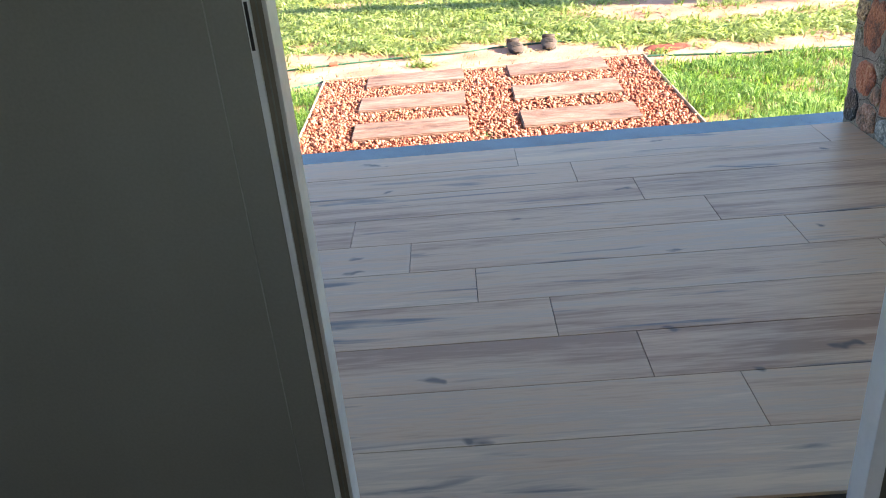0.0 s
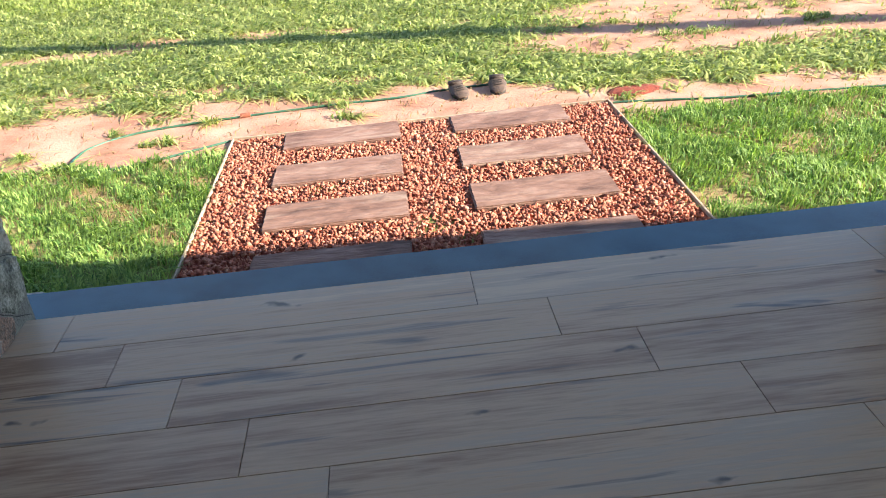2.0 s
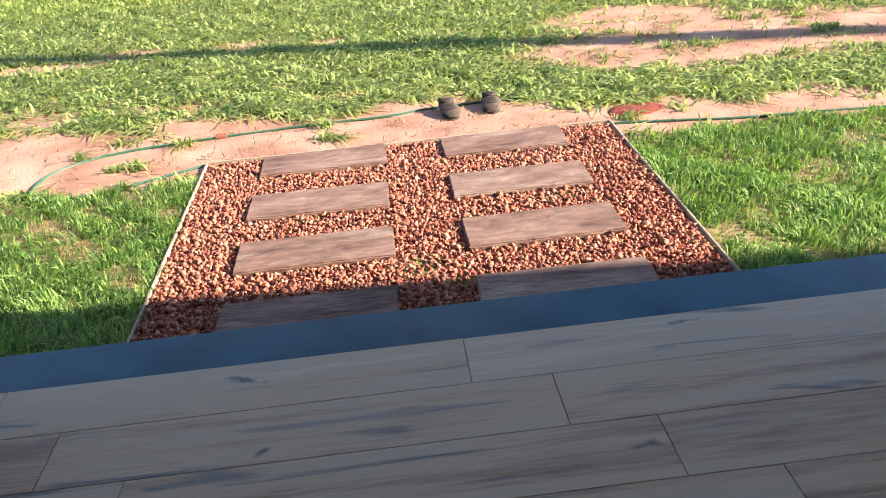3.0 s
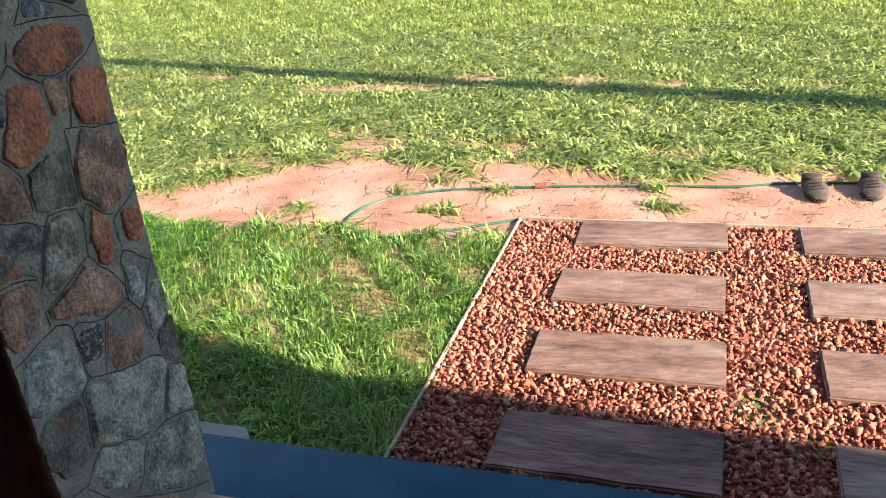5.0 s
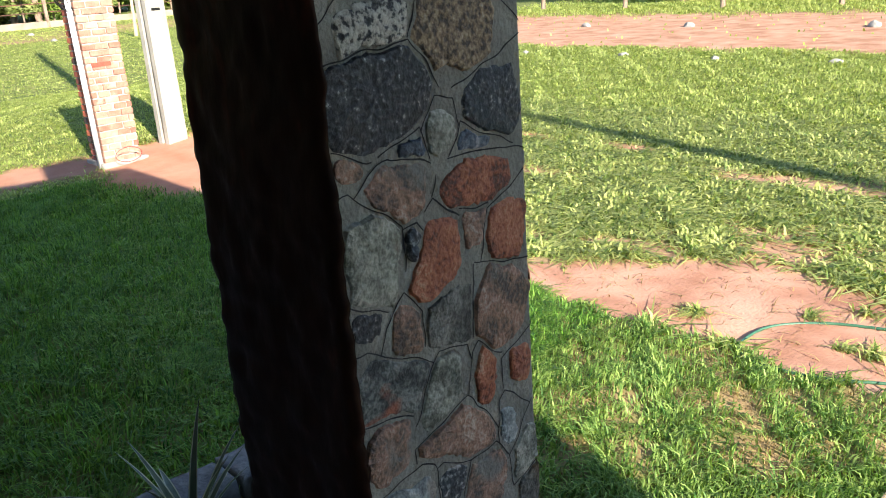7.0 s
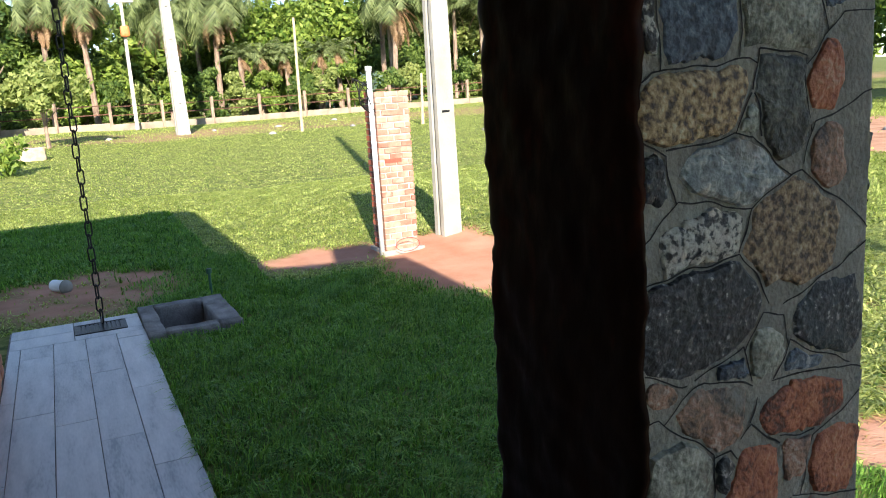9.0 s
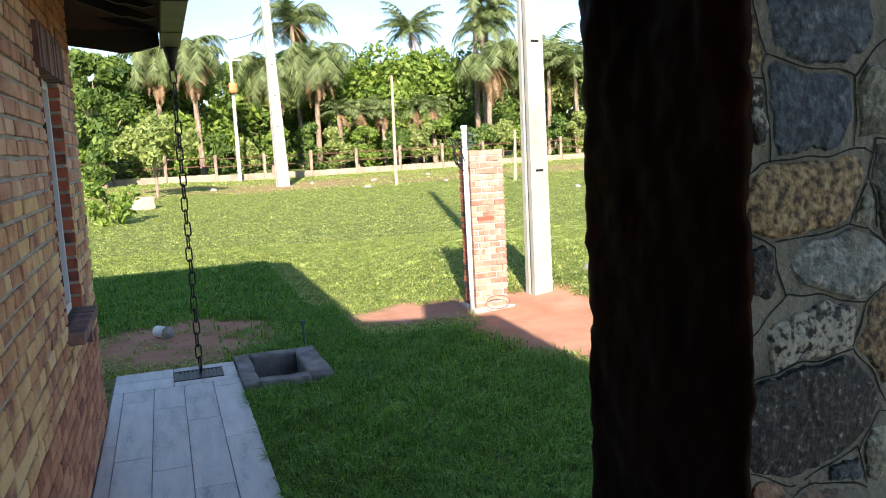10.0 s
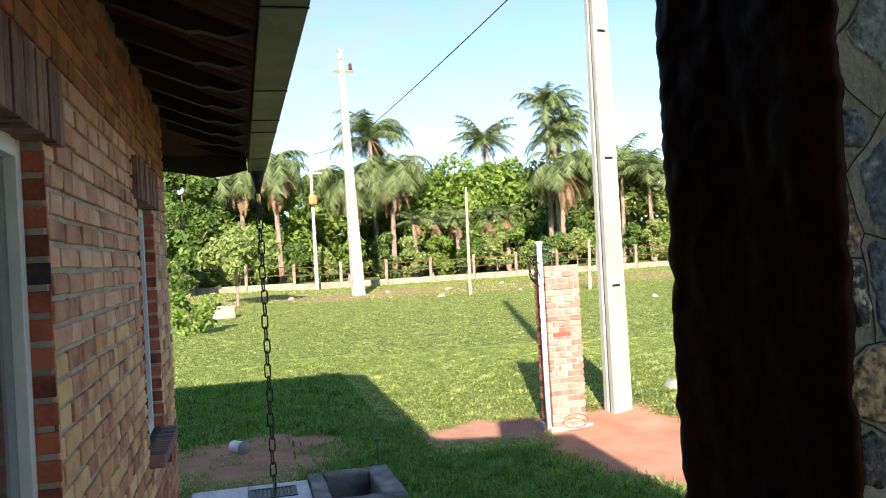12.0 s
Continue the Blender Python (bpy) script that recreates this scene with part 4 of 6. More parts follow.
def eaves():
    """Rafter tails with a notched end under the tiles, a sheet gutter and its funnel."""
    slope = (1.63) / (5.0 + EY)
    for i in range(11):
        x = -7.3 + i * 0.5
        bm = bmesh.new()
        prof = [(-1.3, 0.0), (-0.98, 0.0), (-0.94, 0.02), (-0.84, 0.03), (-0.76, 0.075), (-0.76, 0.11), (-1.3, 0.11)]
        lo = [bm.verts.new((x, y, EZ + 0.005 + (EY - y) * slope + dz)) for y, dz in prof]
        hi = [bm.verts.new((x + 0.055, y, EZ + 0.005 + (EY - y) * slope + dz)) for y, dz in prof]
        bm.faces.new(lo)
        bm.faces.new(hi[::-1])
        for k in range(len(prof)):
            bm.faces.new((lo[k - 1], lo[k], hi[k], hi[k - 1])[::-1])
        bmesh.ops.recalc_face_normals(bm, faces=bm.faces)
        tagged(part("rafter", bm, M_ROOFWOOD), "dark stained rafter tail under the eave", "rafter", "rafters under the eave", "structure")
    barge = bmesh.new()
    prof = [(-9.2, EZ + 0.02), (-1.4, EZ + 0.02), (-1.2, EZ - 0.01), (-1.02, EZ - 0.045), (-0.9, EZ - 0.03), (-0.745, EZ + 0.01), (-0.745, EZ + 0.112), (-0.76, EZ + 0.131), (-9.2, EZ + 0.131)]
    lo = [barge.verts.new((-7.45, y, z)) for y, z in prof]
    hi = [barge.verts.new((-7.41, y, z)) for y, z in prof]
    barge.faces.new(lo)
    barge.faces.new(hi[::-1])
    for k in range(len(prof)):
        barge.faces.new((lo[k - 1], lo[k], hi[k], hi[k - 1])[::-1])
    bmesh.ops.recalc_face_normals(barge, faces=barge.faces)
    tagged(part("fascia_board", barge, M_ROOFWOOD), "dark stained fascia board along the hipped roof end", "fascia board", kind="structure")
    # rows of curved tiles, seen from below
    v, f = [], []
    for i in range(36):
        xc = -7.42 + i * 0.145
        for y0, y1, dz in ((-0.62, -1.0, 0.0), (-0.95, -1.34, 0.012)):
            b = len(v)
            for yy in (y0, y1):
                for k in range(7):
                    a = math.pi * k / 6
                    v.append((xc - 0.075 * math.cos(a), yy, EZ + 0.112 + dz + (EY - yy) * slope - 0.035 * math.sin(a)))
            f += [(b + k, b + k + 1, b + 8 + k, b + 7 + k) for k in range(6)]
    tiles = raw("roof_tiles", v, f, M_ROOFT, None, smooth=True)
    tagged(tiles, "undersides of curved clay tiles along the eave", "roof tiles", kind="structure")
    g = thing("gutter", "grey-green sheet metal gutter along the eave", "gutter", at=(-4.8, -0.66, 2.43))
    o = Vector(g.location)

    def put(nm, bm, m, lab=""):
        bm.transform(Matrix.Translation(-o))
        return part(nm, bm, m, g, lab)

    put("bottom_sheet", bar(-7.45, -0.735, 2.43, -2.2, -0.6, 2.434), M_GUTTER)
    put("back_sheet", bar(-7.45, -0.739, 2.43, -2.2, -0.735, 2.54), M_BLACK, "dark inner edge")
    put("front_sheet", bar(-7.45, -0.6, 2.43, -2.2, -0.596, 2.55), M_GUTTER)
    put("rolled_lip", rod(bmesh.new(), (-7.45, -0.592, 2.552), (-2.2, -0.592, 2.552), 0.011, seg=8), M_BLACK, "black rolled lip")
    for x in (-6.55, -5.35, -4.95, -4.2, -3.0):
        put("seam", bar(x, -0.738, 2.426, x + 0.012, -0.594, 2.431), M_BLACK)
    put("funnel", rod(bmesh.new(), (-7.38, -0.665, 2.25), (-7.38, -0.665, 2.432), 0.014, 0.062, 14), M_BLACK, "dark conical outlet")


eaves()


def link_mesh():
    """One oval chain link of round wire, upright."""
    bm = bmesh.new()
    path = []
    for k in range(20):
        a = 2 * math.pi * k / 20
        x, z = 0.024 * math.cos(a), 0.024 * math.sin(a) + (0.033 if math.sin(a) > 0 else -0.033)
        path.append(Vector((x, 0, z)))
    rings = []
    for k, p in enumerate(path):
        t = (path[(k + 1) % 20] - path[k - 1]).normalized()
        nrm = Vector((t.z, 0, -t.x))
        rings.append([bm.verts.new(p + 0.0065 * (nrm * math.cos(b) + Vector((0, 1, 0)) * math.sin(b))) for b in [2 * math.pi * j / 6 for j in range(6)]])
    for k in range(20):
        for j in range(6):
            bm.faces.new((rings[k - 1][j - 1], rings[k][j - 1], rings[k][j], rings[k - 1][j]))
    bmesh.ops.recalc_face_normals(bm, faces=bm.faces)
    me = bpy.data.meshes.new("link")
    bm.to_mesh(me)
    bm.free()
    me.materials.append(M_CHAIN)
    me.polygons.foreach_set("use_smooth", [True] * len(me.polygons))
    return me


chain = thing("rain_chain", "black iron rain chain hanging from the gutter onto a grate", "chain", at=(-7.38, -0.665, -0.14))
lm = link_mesh()
for i in range(24):
    o = part_of("link", lm, None, chain)
    o.matrix_basis = pose(0.004 * math.sin(i), 0.004 * math.cos(1.7 * i), 0.05 + i * 0.1, 0, 1.5 * math.sin(2.1 * i), 90 * (i % 2) + 20)
part("hook", rod(bmesh.new(), (0, 0, 0.0), (0.02, 0, 0.05), 0.012, 0.006, 8), M_POLE, chain, "pale end hook")

# ---- walkway ----
WZ = -0.152
walkway = tagged(part("pavement", bar(-7.56, WY - 0.01, -0.5, -1.8, -0.388, WZ - 0.01), M_CONC), "walkway of pale grey wood-look tiles along the brick wall", "walkway", kind="structure")
r = random.Random(9)
lanes = [(-1.31, -1.235), (-1.231, -1.02), (-1.016, -0.805), (-0.801, -0.59), (-0.586, -0.385)]
for j, (a, b) in enumerate(lanes):
    x = -7.0 + (0.0, 0.3, 0.55, 0.9, 0.15)[j] - 1.2
    while x < -1.8:
        x0, x1 = max(x, -7.0), min(x + 1.196, -1.8)
        if x1 - x0 > 0.05:
            part("tile", bar(x0, a, WZ - 0.012, x1, b, WZ + r.uniform(-0.0008, 0.0008), 0.0015), M_WALK, walkway)
        x += 1.2
for a, b, y0, y1 in ((-7.555, -7.29, -1.31, -0.875), (-7.286, -7.004, -1.31, -0.875), (-7.555, -7.43, -0.87, -0.388), (-7.13, -7.004, -0.87, -0.388), (-7.426, -7.134, -0.49, -0.388)):
    part("tile", bar(a, y0, WZ - 0.012, b, y1, WZ, 0.0015), M_WALK, walkway)
grate = thing("drain_grate", "black slotted drain grate set in the walkway", "grate", at=(-7.28, -0.68, WZ - 0.01))
fr = bmesh.new()
for q in ((-0.145, -0.188, -0.125, 0.188), (0.125, -0.188, 0.145, 0.188), (-0.125, -0.188, 0.125, -0.168), (-0.125, 0.168, 0.125, 0.188)):
    box(fr, q[0], q[1], 0.0, q[2], q[3], 0.016)
part("frame", fr, M_BLACK, grate)
# black sheet added below the slats to give the gaps their shade
part("slot_backing", bar(-0.125, -0.168, -0.02, 0.125, 0.168, -0.001), M_JOINT, grate, "black backing that darkens the slots")
for i in range(11):
    y = -0.155 + i * 0.031
    part("slat", bar(-0.125, y - 0.0125, 0.0, 0.125, y + 0.0125, 0.013), M_BLACK, grate)

# ---- trough ----
trough = thing("stone_trough", "open rough grey concrete trough beside the walkway end", "trough", at=(-6.98, -0.06, -0.3))


def rough_block(x0, y0, z0, x1, y1, z1, seed, amp=0.012):
    bm = box(bmesh.new(), x0, y0, z0, x1, y1, z1)
    bmesh.ops.subdivide_edges(bm, edges=list(bm.edges), cuts=7, use_grid_fill=True)
    for v in bm.verts:
        v.co += amp * Vector((noise.noise(v.co * 7 + Vector((seed, 0, 0))), noise.noise(v.co * 7 + Vector((0, seed, 0))), noise.noise(v.co * 7 + Vector((0, 0, seed)))))
    return bm


for k, q in enumerate(((-0.62, -0.32, 0.33, -0.2), (-0.62, 0.19, 0.33, 0.36), (-0.62, -0.198, -0.5, 0.188), (0.21, -0.198, 0.33, 0.188))):
    part("side_wall", rough_block(q[0], q[1], -0.05, q[2], q[3], 0.185, 3 + k), M_CONC, trough, smooth=True)
part("trough_floor", bar(-0.55, -0.25, -0.15, 0.26, 0.25, -0.04), M_JOINT, trough, "near-black trough floor")

# ---- planter and plant ----
M_CURB = mat("blue_grey_curb_stone", [(0.25, (0.06, 0.066, 0.072)), (0.5, (0.13, 0.138, 0.142)), (0.75, (0.24, 0.245, 0.24))], scale=14, rough=0.8, bump=0.5, bump_scale=60, vary=0.2)
planter = thing("planter_curb", "low curb of bluish stone slabs round a planting bed", "curb", at=(-2.72, 0.0, -0.3))
for k in range(4):
    part("stone_slab", rough_block(-0.09, -0.36 + k * 0.2, 0.0, 0.08, -0.17 + k * 0.2, 0.14 + 0.006 * (k % 2), 20 + k, 0.014), M_CURB, planter, smooth=True)
for k in range(4):
    part("stone_slab", rough_block(0.09 + k * 0.21, 0.28, 0.0, 0.29 + k * 0.21, 0.43, 0.14 + 0.006 * (k % 2), 30 + k, 0.014), M_CURB, planter, smooth=True)
M_YUCCA = mat("grey_green_leaf", two((0.04, 0.075, 0.05), (0.09, 0.14, 0.09)), scale=6, rough=0.5, stretch=(1, 1, 0.3))
M_MARGIN = mat("cream_leaf_margin", two((0.42, 0.45, 0.32), (0.55, 0.56, 0.42)), scale=6, rough=0.5)


def striped_plant():
    base = thing("striped_yucca", "spiky plant with cream-edged green leaves in the planting bed", "plant", at=(-2.54, 0.01, -0.27))
    r = random.Random(4)
    for i in range(17):
        az = r.uniform(0, 360)
        ln, lean = r.uniform(0.34, 0.54), r.uniform(10, 58)
        bml, bmm = bmesh.new(), bmesh.new()
        rows = []
        for k in range(9):
            t = k / 8
            a = radians(lean * (0.6 + 0.6 * t))
            x = ln * t * math.sin(a)
            z = ln * t * math.cos(a)
            w = 0.02 * (1 - t ** 2.2) + 0.0008
            rows.append((Vector((x, 0, z)), w, a))
        for bm, e0, e1 in ((bml, -0.74, 0.74), (bmm, -1, -0.74), (bmm, 0.74, 1)):
            prev = None
            for c, w, a in rows:
                up = Vector((-math.cos(a), 0, math.sin(a)))
                cur = [bm.verts.new(c + Vector((0, w * e, 0)) + up * 0.006 * abs(e) * (w / 0.016)) for e in (e0, (e0 + e1) / 2, e1)]
                if prev:
                    bm.faces.new((prev[0], prev[1], cur[1], cur[0]))
                    bm.faces.new((prev[1], prev[2], cur[2], cur[1]))
                prev = cur
        turn = pose(0, 0, 0, 0, 0, az)
        bml.transform(turn)
        bmm.transform(turn)
        leaf = part("leaf", bml, M_YUCCA, base, smooth=True)
        part("margin", bmm, M_MARGIN, leaf, "cream leaf margin", smooth=True)


striped_plant()

# ---- door ----
# frame white greyed and warmed, so the stile's shade sits in its colour
M_STILE = mat("white_stile_shade_in_colour", two((0.44, 0.425, 0.39), (0.54, 0.52, 0.48)), scale=5, rough=0.5)
M_MOULD = mat("worn_grey_moulding", two((0.26, 0.26, 0.23), (0.4, 0.4, 0.36)), scale=7, rough=0.6)
door = thing("door_1", "white-framed door, one grey leaf closed with a black strike plate", "door", kind="structure", at=(-0.9, -1.9, 0.0))


def dput(nm, bm, m, parent=door, lab=""):
    bm.transform(Matrix.Translation(-Vector(door.location)))
    return part(nm, bm, m, parent, lab)


leaf = dput("door_leaf", bar(-1.26, -1.905, 0.004, -0.479, -1.862, 2.08, 0.002), M_LEAF_D, lab="closed grey leaf")
dput("leaf_moulding", bar(-0.5296, -1.909, 0.004, -0.5274, -1.9052, 2.06, 0.0015), M_MOULD, leaf, "thin pale moulding line")
dput("leaf_edge", bar(-0.4787, -1.906, 0.004, -0.4695, -1.862, 2.1, 0.001), M_WHITE, lab="white edge strip")
dput("gasket", bar(-0.4692, -1.902, 0.004, -0.4547, -1.862, 2.1), M_GASKET, lab="brown-grey gasket groove")
dput("gasket_lip", bar(-0.4625, -1.904, 0.004, -0.4605, -1.9021, 2.1), M_GUTTER, lab="thin gasket lip")
dput("meeting_stile", bar(-0.4545, -1.903, 0.004, -0.448, -1.845, 2.1, 0.0015), M_STILE, lab="white meeting stile, greyed in colour for its shade")
sp = dput("strike_plate", bar(-0.4815, -1.9085, 1.031, -0.4712, -1.9062, 1.080, 0.0008), M_BLACK, lab="black strike plate")
dput("strike_slot", bar(-0.4768, -1.9092, 1.035, -0.4752, -1.9086, 1.076), M_POLE, sp, "pale slot")
dput("screw", rod(bmesh.new(), (-0.4735, -1.906, 1.025), (-0.4735, -1.9075, 1.025), 0.0018, seg=10), M_CONC, lab="small screw head")
dput("screw", rod(bmesh.new(), (-0.4735, -1.906, 1.086), (-0.4735, -1.9075, 1.086), 0.0018, seg=10), M_CONC, lab="small screw head")
dput("lower_slot", bar(-0.4768, -1.9075, 0.951, -0.4722, -1.9062, 1.014, 0.0006), M_BLACK, lab="black latch slot")
dput("jamb", bar(0.447, -1.9, 0.004, 0.475, -1.845, 2.1, 0.002), M_WHITE, lab="white jamb")
dput("jamb_gasket", bar(0.4755, -1.895, 0.004, 0.495, -1.862, 2.1), M_GUTTER, lab="grey gasket")
dput("jamb_back", bar(0.4955, -1.99, 0.004, 0.519, -1.855, 2.1, 0.002), M_WHITE, lab="white outer jamb")
dput("hinge_jamb", bar(-1.319, -1.95, 0.004, -1.262, -1.86, 2.1, 0.002), M_WHITE, lab="white hinge jamb")
dput("head", bar(-1.319, -1.95, 2.1005, 0.519, -1.86, 2.119), M_WHITE, lab="white door head")

# ---- boots ----
def boot(at, turn):
    b = thing("work_boot", "worn brown leather work boot standing on the sand", "boot", "pair of boots", at=at)
    b.scale = (1.12, 0.85, 0.64)
    b.rotation_euler = (0, 0, radians(turn))
    bm = bmesh.new()
    prev = None
    # rings from heel-high shaft forwards to the toe, lofted
    secs = []
    for k in range(9):
        t = k / 8
        y = 0.09 - 0.25 * t
        top = 0.1 - 0.005 * t if t < 0.35 else 0.098 - 0.05 * ((t - 0.35) / 0.65) ** 0.9
        wd = 0.04 + 0.013 * math.sin(math.pi * min(1, t * 1.1)) if t < 0.9 else 0.036
        if k == 8:
            top, wd = 0.04, 0.024
        secs.append((y, top, wd))
    for y, top, wd in secs:
        cur = []
        for j in range(12):
            a = 2 * math.pi * j / 12
            x = wd * math.cos(a) * (1.0 if math.sin(a) < 0.2 else 0.86)
            z = 0.022 + (top - 0.022) * (0.5 + 0.5 * math.sin(a))
            cur.append(bm.verts.new((x, y, z)))
        if prev:
            for j in range(12):
                bm.faces.new((prev[j - 1], prev[j], cur[j], cur[j - 1]))
        else:
            bm.faces.new(cur)
        prev = cur
    bm.faces.new(prev[::-1])
    bmesh.ops.recalc_face_normals(bm, faces=bm.faces)
    part("upper", bm, M_BOOT, b, smooth=True)
    sh = rod(bmesh.new(), (0, 0.045, 0.07), (0, 0.055, 0.112), 0.043, 0.044, 16)
    sh.transform(Matrix.Translation((0, 0.012, 0)) @ Matrix.Diagonal((0.95, 1.15, 1, 1)))
    part("shaft", sh, M_BOOT, b, smooth=True)
    # flat dark disc paints the shade inside the hollow shaft
    op = rod(bmesh.new(), (0, 0.065, 0.111), (0, 0.066, 0.114), 0.038, 0.038, 16)
    part("opening", op, M_SOLE, b, "dark disc for the shaded boot opening")
    so = bmesh.new()
    pts = [(0.043 * math.cos(a) * (1.08 if math.sin(a) < 0 else 0.95), -0.03 + 0.135 * math.sin(a)) for a in [2 * math.pi * j / 24 for j in range(24)]]
    lo = [so.verts.new((x, y, 0)) for x, y in pts]
    hi = [so.verts.new((x, y, 0.024)) for x, y in pts]
    so.faces.new(lo[::-1])
    so.faces.new(hi)
    for j in range(24):
        so.faces.new((lo[j - 1], lo[j], hi[j], hi[j - 1]))
    part("sole", so, M_SOLE, b, "thick dark sole")
    for k in range(3):
        part("lace", rod(bmesh.new(), (-0.024, -0.03 - 0.025 * k, 0.1 - 0.011 * k), (0.024, -0.03 - 0.025 * k, 0.1 - 0.011 * k), 0.0035, seg=6), M_SOLE, b)


boot((0.222, 2.98, float(gz(0.215, 3.0))), 8)
boot((0.475, 3.02, float(gz(0.475, 3.02))), -4)


# ---- hoses ----
M_COUPLER = mat("dirty_orange_plastic", two((0.2, 0.07, 0.04), (0.36, 0.13, 0.07)), scale=60, rough=0.7)


def hose(pts, r, name, label, material):
    cu = bpy.data.curves.new(name, "CURVE")
    cu.dimensions, cu.bevel_depth, cu.bevel_resolution, cu.resolution_u = "3D", r, 3, 10
    sp = cu.splines.new("NURBS")
    sp.points.add(len(pts) - 1)
    for p, (x, y) in zip(sp.points, pts):
        p.co = (x, y, float(gz(x, y)) + r * 0.9, 1)
    sp.use_endpoint_u, sp.order_u = True, 3
    tmp = bpy.data.objects.new(name, cu)
    scene.collection.objects.link(tmp)
    me = bpy.data.meshes.new_from_object(tmp.evaluated_get(bpy.context.evaluated_depsgraph_get()))
    bpy.data.objects.remove(tmp)
    me.materials.clear()
    me.materials.append(material)
    return tagged(part_of(name, me, None, smooth=True), label, "hose")


h = hose([(-1.1, 2.54), (-1.17, 2.5), (-1.4, 2.38), (-1.6, 2.27), (-1.85, 2.24), (-1.98, 2.33), (-2.0, 2.5), (-1.96, 2.68), (-1.7, 2.89), (-1.1, 2.97), (-0.55, 3.02), (-0.1, 3.02), (0.1, 3.1), (0.62, 3.12), (1.1, 3.05), (1.75, 3.18), (2.75, 3.13), (4.2, 3.3)], 0.007, "garden_hose", "green garden hose lying in a loop on the sand", M_HOSE)
conn = rod(bmesh.new(), (-1.13, 2.967, gz(-1.1, 2.97) + 0.01), (-1.07, 2.972, gz(-1.1, 2.97) + 0.01), 0.017, 0.017, 12)
part("hose_connector", conn, M_COUPLER, h, "dull orange hose connector")
hose([(1.07, 2.5), (1.3, 2.47), (1.7, 2.37), (2.2, 2.35), (3.4, 2.2)], 0.007, "garden_hose", "green garden hose at the edge of the turf", M_HOSE)
red = bmesh.new()
bmesh.ops.create_uvsphere(red, u_segments=24, v_segments=10, radius=1.0, matrix=Matrix.Translation((1.26, 2.71, float(gz(1.26, 2.71)) - 0.012)) @ Matrix.Diagonal((0.17, 0.12, 0.026, 1)))
for v in red.verts:
    v.co += Vector((0.05 * noise.noise(v.co * 9), 0.04 * noise.noise(v.co * 9 + Vector((5, 0, 0))), 0.006 * noise.noise(v.co * 30)))
M_REDSOIL = mat("fresh_red_earth", two((0.17, 0.032, 0.018), (0.3, 0.065, 0.035)), scale=25, rough=1.0, bump=0.6, bump_scale=90)
tagged(part("spilled_earth", red, M_REDSOIL, smooth=True), "small spill of bright red earth on the sand", "earth heap")

# ---- stepping slabs and gravel bed ----
bed = thing("gravel_bed", "bed of red brick gravel framed by thin cream edging", "gravel bed", at=(-0.03, 1.5, G))
for q in ((-1.114, 0.43, -1.105, 2.52), (1.045, 0.43, 1.054, 2.52), (-1.114, 2.52, 1.054, 2.529)):
    part("edging", bar(q[0] + 0.03, q[1] - 1.5, -0.05, q[2] + 0.03, q[3] - 1.5, 0.022, 0.002), M_EDGE, bed)
part("bed_base", bar(-1.074, -1.07, -0.04, 1.074, 1.02, 0.004), M_REDSOIL, bed)


def slab_mesh(seed):
    bm = box(bmesh.new(), -0.322, -0.136, -0.03, 0.322, 0.136, 0.022)
    bmesh.ops.bevel(bm, geom=list(bm.edges), offset=0.006, segments=2, affect="EDGES")
    bmesh.ops.subdivide_edges(bm, edges=[e for e in bm.edges if e.calc_length() > 0.2], cuts=24, use_grid_fill=True)
    for v in bm.verts:
        if v.co.z > 0.01:
            v.co.z += 0.004 * noise.noise((v.co.x * 8 + seed + 0.6 * noise.noise((v.co.x * 4, v.co.y * 7, seed)), v.co.y * 16, seed)) - 0.002
        v.co.x += 0.003 * noise.noise((v.co.y * 30, seed, 2))
    me = bpy.data.meshes.new("stepping_slab")
    bm.to_mesh(me)
    bm.free()
    me.materials.append(M_SLAB)
    return me


for i, y in enumerate((0.862, 1.365, 1.862, 2.378)):
    for j, x in enumerate((-0.492, 0.44)):
        ob = tagged(part_of("stepping_slab", slab_mesh(i * 2 + j), None), "wood-grained brown concrete stepping slab in the gravel", "paving slab", "stepping slabs")
        ob.matrix_basis = pose(x + 0.006 * (i % 2), y, G + 0.007, 0.4 * (j - 0.5), 0, (-0.6, 0.3, -0.4, 0.8)[i] + 0.3 * j)


